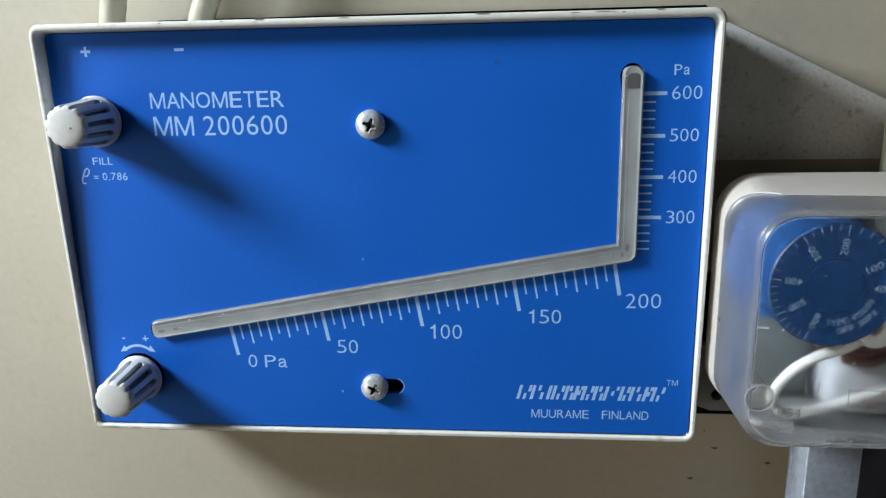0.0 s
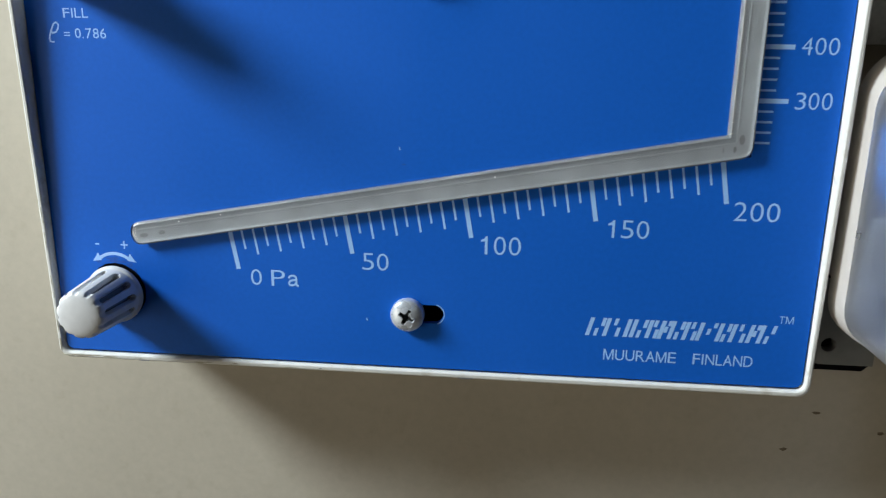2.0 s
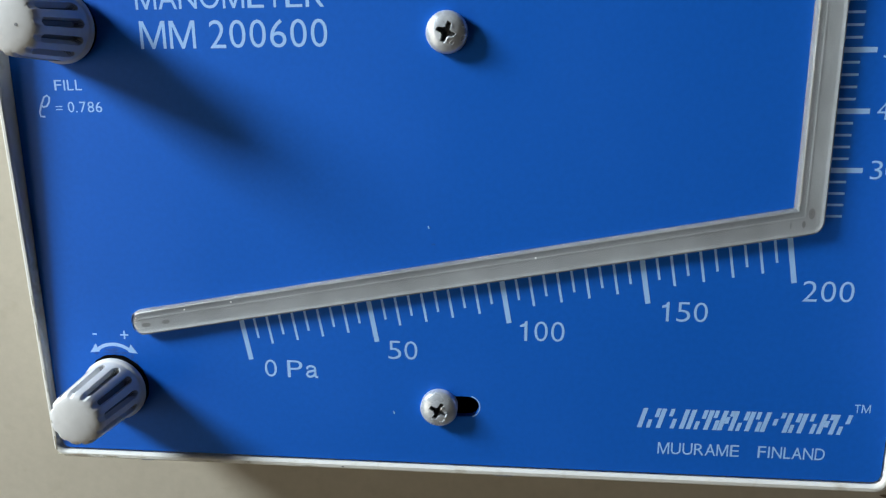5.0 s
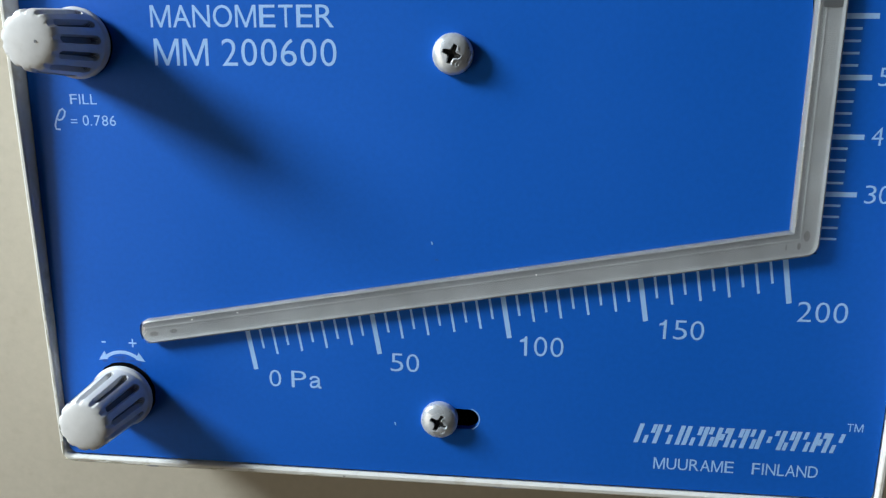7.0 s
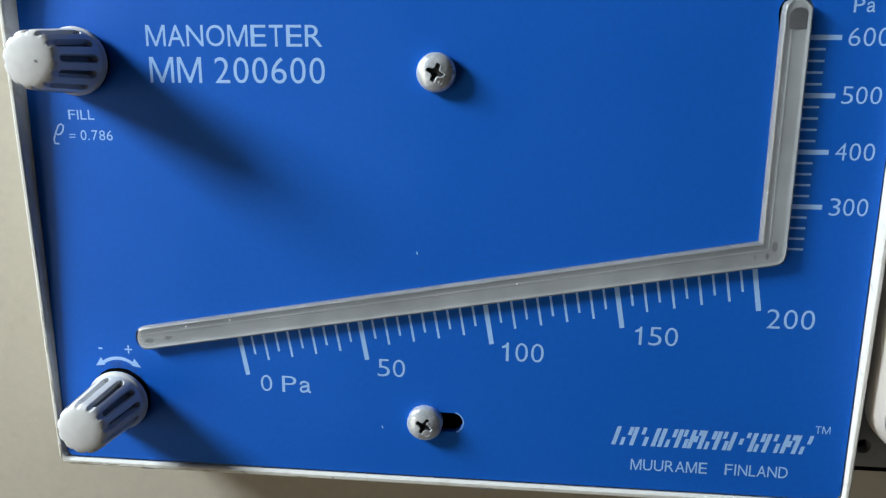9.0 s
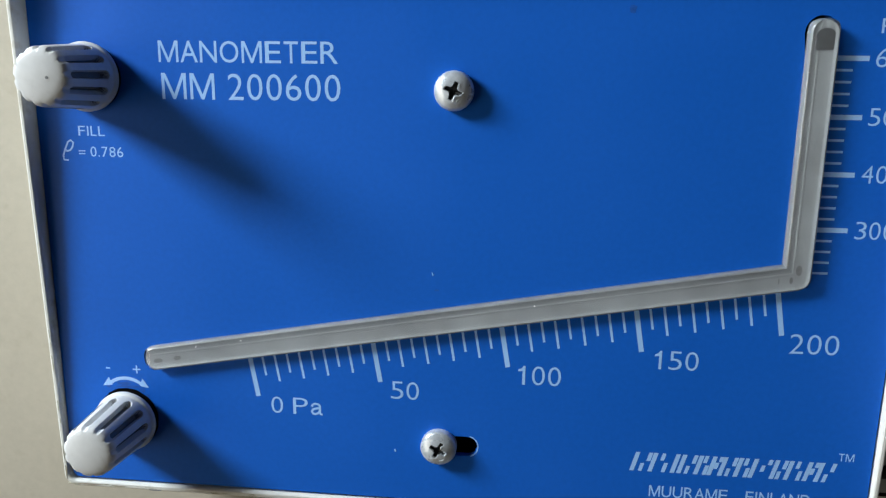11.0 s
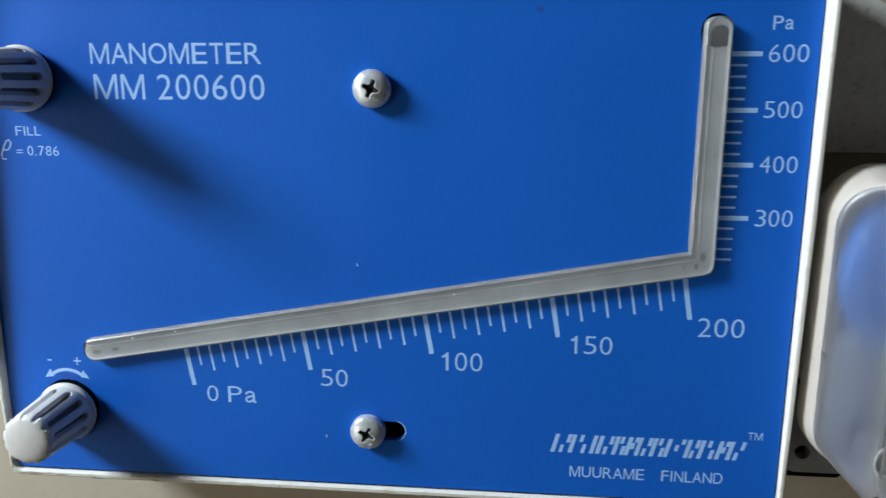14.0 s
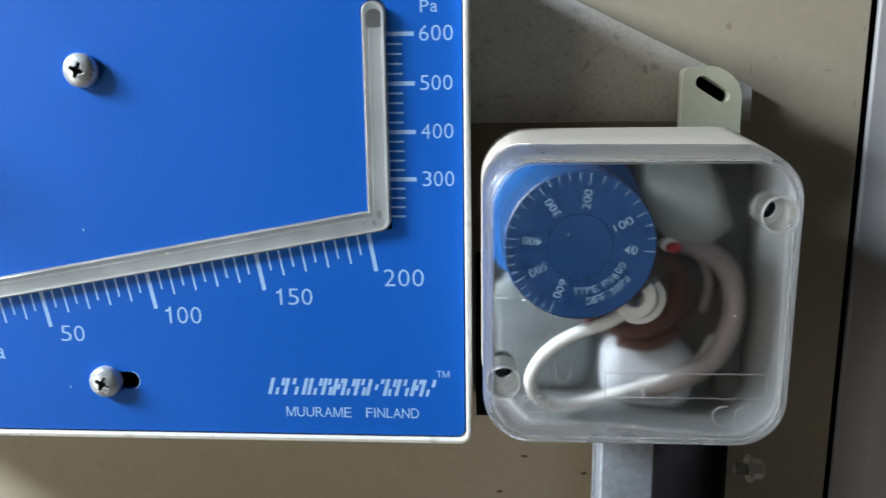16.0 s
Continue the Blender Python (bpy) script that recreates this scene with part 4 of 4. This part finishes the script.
for text, r, a0, a1, h in (("TYPE: PS600", 9.3, -98.0, -20.0, 1.55), ("DIFF 30Pa", 11.5, -83.0, -31.5, 1.55)):
    sizes = [WIDTHS.get(c, 1.05) for c in text]
    total, at = sum(sizes), 0.0
    for c, s in zip(text, sizes):
        mid = a0 + (a1 - a0) * (at + s / 2) / total
        at += s
        if c == " ":
            continue
        x, z = on_dial(mid, r)
        part("dial_letter", letters(c, x - s * 0.5, x + s * 0.5, z - h / 2, z + h / 2 - (0.35 if c == "a" else 0.0), DY - 0.02, 0.0, turn=(x, z, mid + 90)), DIAL_INK, dial, smooth=False)

# pointer, cable clip, cable and the works under the lid
pointer = part("pointer", prism([(134.9 + 1.6 * math.cos(a), 1504.8 + 1.1 * math.sin(a)) for a in np.linspace(0, 5.9, 20)], -25.4, -22.5, bevel=0.6), RED, sw, "small red pointer")
part("pointer_edge", prism([(134.1 + 1.9 * math.cos(a), 1505.2 + 1.2 * math.sin(a)) for a in np.linspace(0, 5.9, 20)], -24.6, -22.6, bevel=0.4), WIRE, pointer)
for cx, cz, r0, r1, y0, y1 in ((127.3, 1494.5, 2.0, 4.5, -26.0, -22.5), (128.5, 1493.8, 3.9, 5.5, -24.4, -20.0)):
    bm = bmesh.new()
    rows = []
    for k in range(25):
        a = radians(-148 + 194 * k / 24)
        c, s = math.cos(a), math.sin(a)
        rows.append([(cx + r * c, y, cz + r * s) for r, y in ((r0, y1), (r0, y0 + 0.3), (r0 + 0.3, y0), (r1 - 0.3, y0), (r1, y0 + 0.3), (r1, y1))])
    loops(bm, rows)
    part("cable_clip", bm, WIRE, sw, "white plastic cable clip")
part("cable", tube([(126.4, -23.0, 1490.6), (121.5, -24.3, 1488.4), (114.8, -24.6, 1485.9), (109.5, -24.4, 1482.1), (106.4, -23.4, 1477.0), (106.6, -20.5, 1471.8),
                    (110.3, -17.5, 1467.8), (116.5, -15.5, 1467.0), (123.5, -14.8, 1468.8), (131.0, -14.5, 1471.2), (139.0, -13.0, 1473.6), (146.0, -9.0, 1477.0), (150.0, -4.0, 1482.0)],
                   [1.35, 1.35, 1.35, 1.3, 1.15, 0.9, 0.8], n=16), WIRE, sw, "white cable")
part("works", prism([(130, 1525), (142, 1525), (149, 1515), (152, 1506), (146, 1501), (138, 1502), (131, 1510)], -11, -1.2, bevel=4), PALE, sw, "pale green moulding under the lid")
# The dark and dark brown blocks stand for shaded depths among the works.
part("works", prism(rounded(146, 156, 1516, 1525.5, 3), -8, -1.2, bevel=1.5), DARK, sw, "dark block standing for shade under the lid")
part("works", prism([(134, 1504), (149, 1503), (155, 1496), (155, 1484), (147, 1476), (138, 1477), (131, 1488)], -6, -1.2, bevel=2.5), SHADE, sw, "dark brown block standing for shade under the lid")
part("works", prism(rounded(150.5, 156.3, 1465.5, 1485, 2.5), -7, -1.2, bevel=2), DARK, sw, "dark block standing for shade under the lid")
part("works", prism(rounded(98.5, 122, 1466, 1494, 6), -5, -1.2, bevel=2.5), TEAL, sw, "grey-green moulding under the lid")
part("terminal_block", prism(rounded(123.5, 144.5, 1464.5, 1480, 5), -12, -4, bevel=4), TERMINAL, sw, "pale terminal block")
part("lead", tube([(137, -7, 1503), (144, -8.5, 1501.5), (150.5, -9.5, 1497), (152.6, -10, 1490), (151.6, -10, 1483), (147.5, -11, 1476.5), (140, -12.5, 1472.5), (132, -13, 1470)], 2.5, n=14), FLEX, sw,
     "thick grey lead under the lid")
part("lead", tube([(139, -7, 1505), (144, -8, 1500.5), (147, -8, 1494), (146, -8, 1487)], 1.0, n=12), FLEX, sw, "thin grey lead")
part("lead", tube([(119, -14, 1486.0), (125, -14, 1484.5), (132, -14.5, 1484.5), (138, -13, 1488), (140, -10, 1494)], 2.0, n=12), COPPER, sw, "red-brown lead")
part("lead", tube([(126, -14, 1481.5), (133, -13.5, 1480.5), (140, -11, 1483)], 1.6, n=12), COPPER, sw, "red-brown lead")
part("lead", tube([(136, -11, 1484), (141, -10, 1488), (141, -9, 1495), (137, -8, 1499)], 1.4, n=12), COPPER, sw, "red-brown lead")

# ---- below the switch: strut, cable sleeve, bolt ----
strut = thing("metal_strut", (130, 10, 1330), "bluish galvanised metal strut below the switch", "strut")
part("profile", prism([(125.2, 1330), (143.0, 1330), (143.0, 1461.5), (125.2, 1461.5)], 0.0, 10.0, bevel=0.7), GALV, strut)
part("back_flange", box(124.6, 144.0, 10.05, 12.0, 1330, 1460, 0.3), GALV, strut)
sleeve = thing("cable_sleeve", (146, 6, 1330), "black cable sleeve with violet tape", "cable")
part("sheath", tube([(144.3, -11, 1330), (144.3, -11, 1400), (144.2, -11.5, 1440), (144.0, -12, 1461.5)], 8.3, n=36), SHEATH, sleeve)
part("tape", tube([(149.4, -9, 1330), (149.4, -9, 1400), (149.3, -9, 1461.5)], 3.8, n=24), PURPLE, sleeve, "dark violet tape")
bolt = thing("bolt", (169, 9, 1438), "dull nickel bolt with a washer beside the cable", "bolt")


def along_x(cx, cy, cz, profile, n=24):
    bm = bmesh.new()
    loops(bm, [[(cx + dx, cy + r * math.cos(2 * math.pi * k / n), cz + r * math.sin(2 * math.pi * k / n)) for k in range(n)] for r, dx in profile])
    return bm


part("shank", along_x(157, 9, 1438, [(1.5, 4.5), (1.5, 9.0)]), GROOVE, bolt)
part("washer", along_x(164.9, 9, 1438.2, [(0.8, 0), (3.5, 0.05), (3.7, 0.4), (3.5, 0.8), (0.8, 1.05)]), BRASS, bolt)
part("bolt_head", along_x(166.0, 9, 1438.2, [(0.6, 0), (2.5, 0.1), (2.6, 0.4), (2.6, 2.2), (2.2, 2.7), (0.3, 2.8)], n=6), BRASS, bolt)
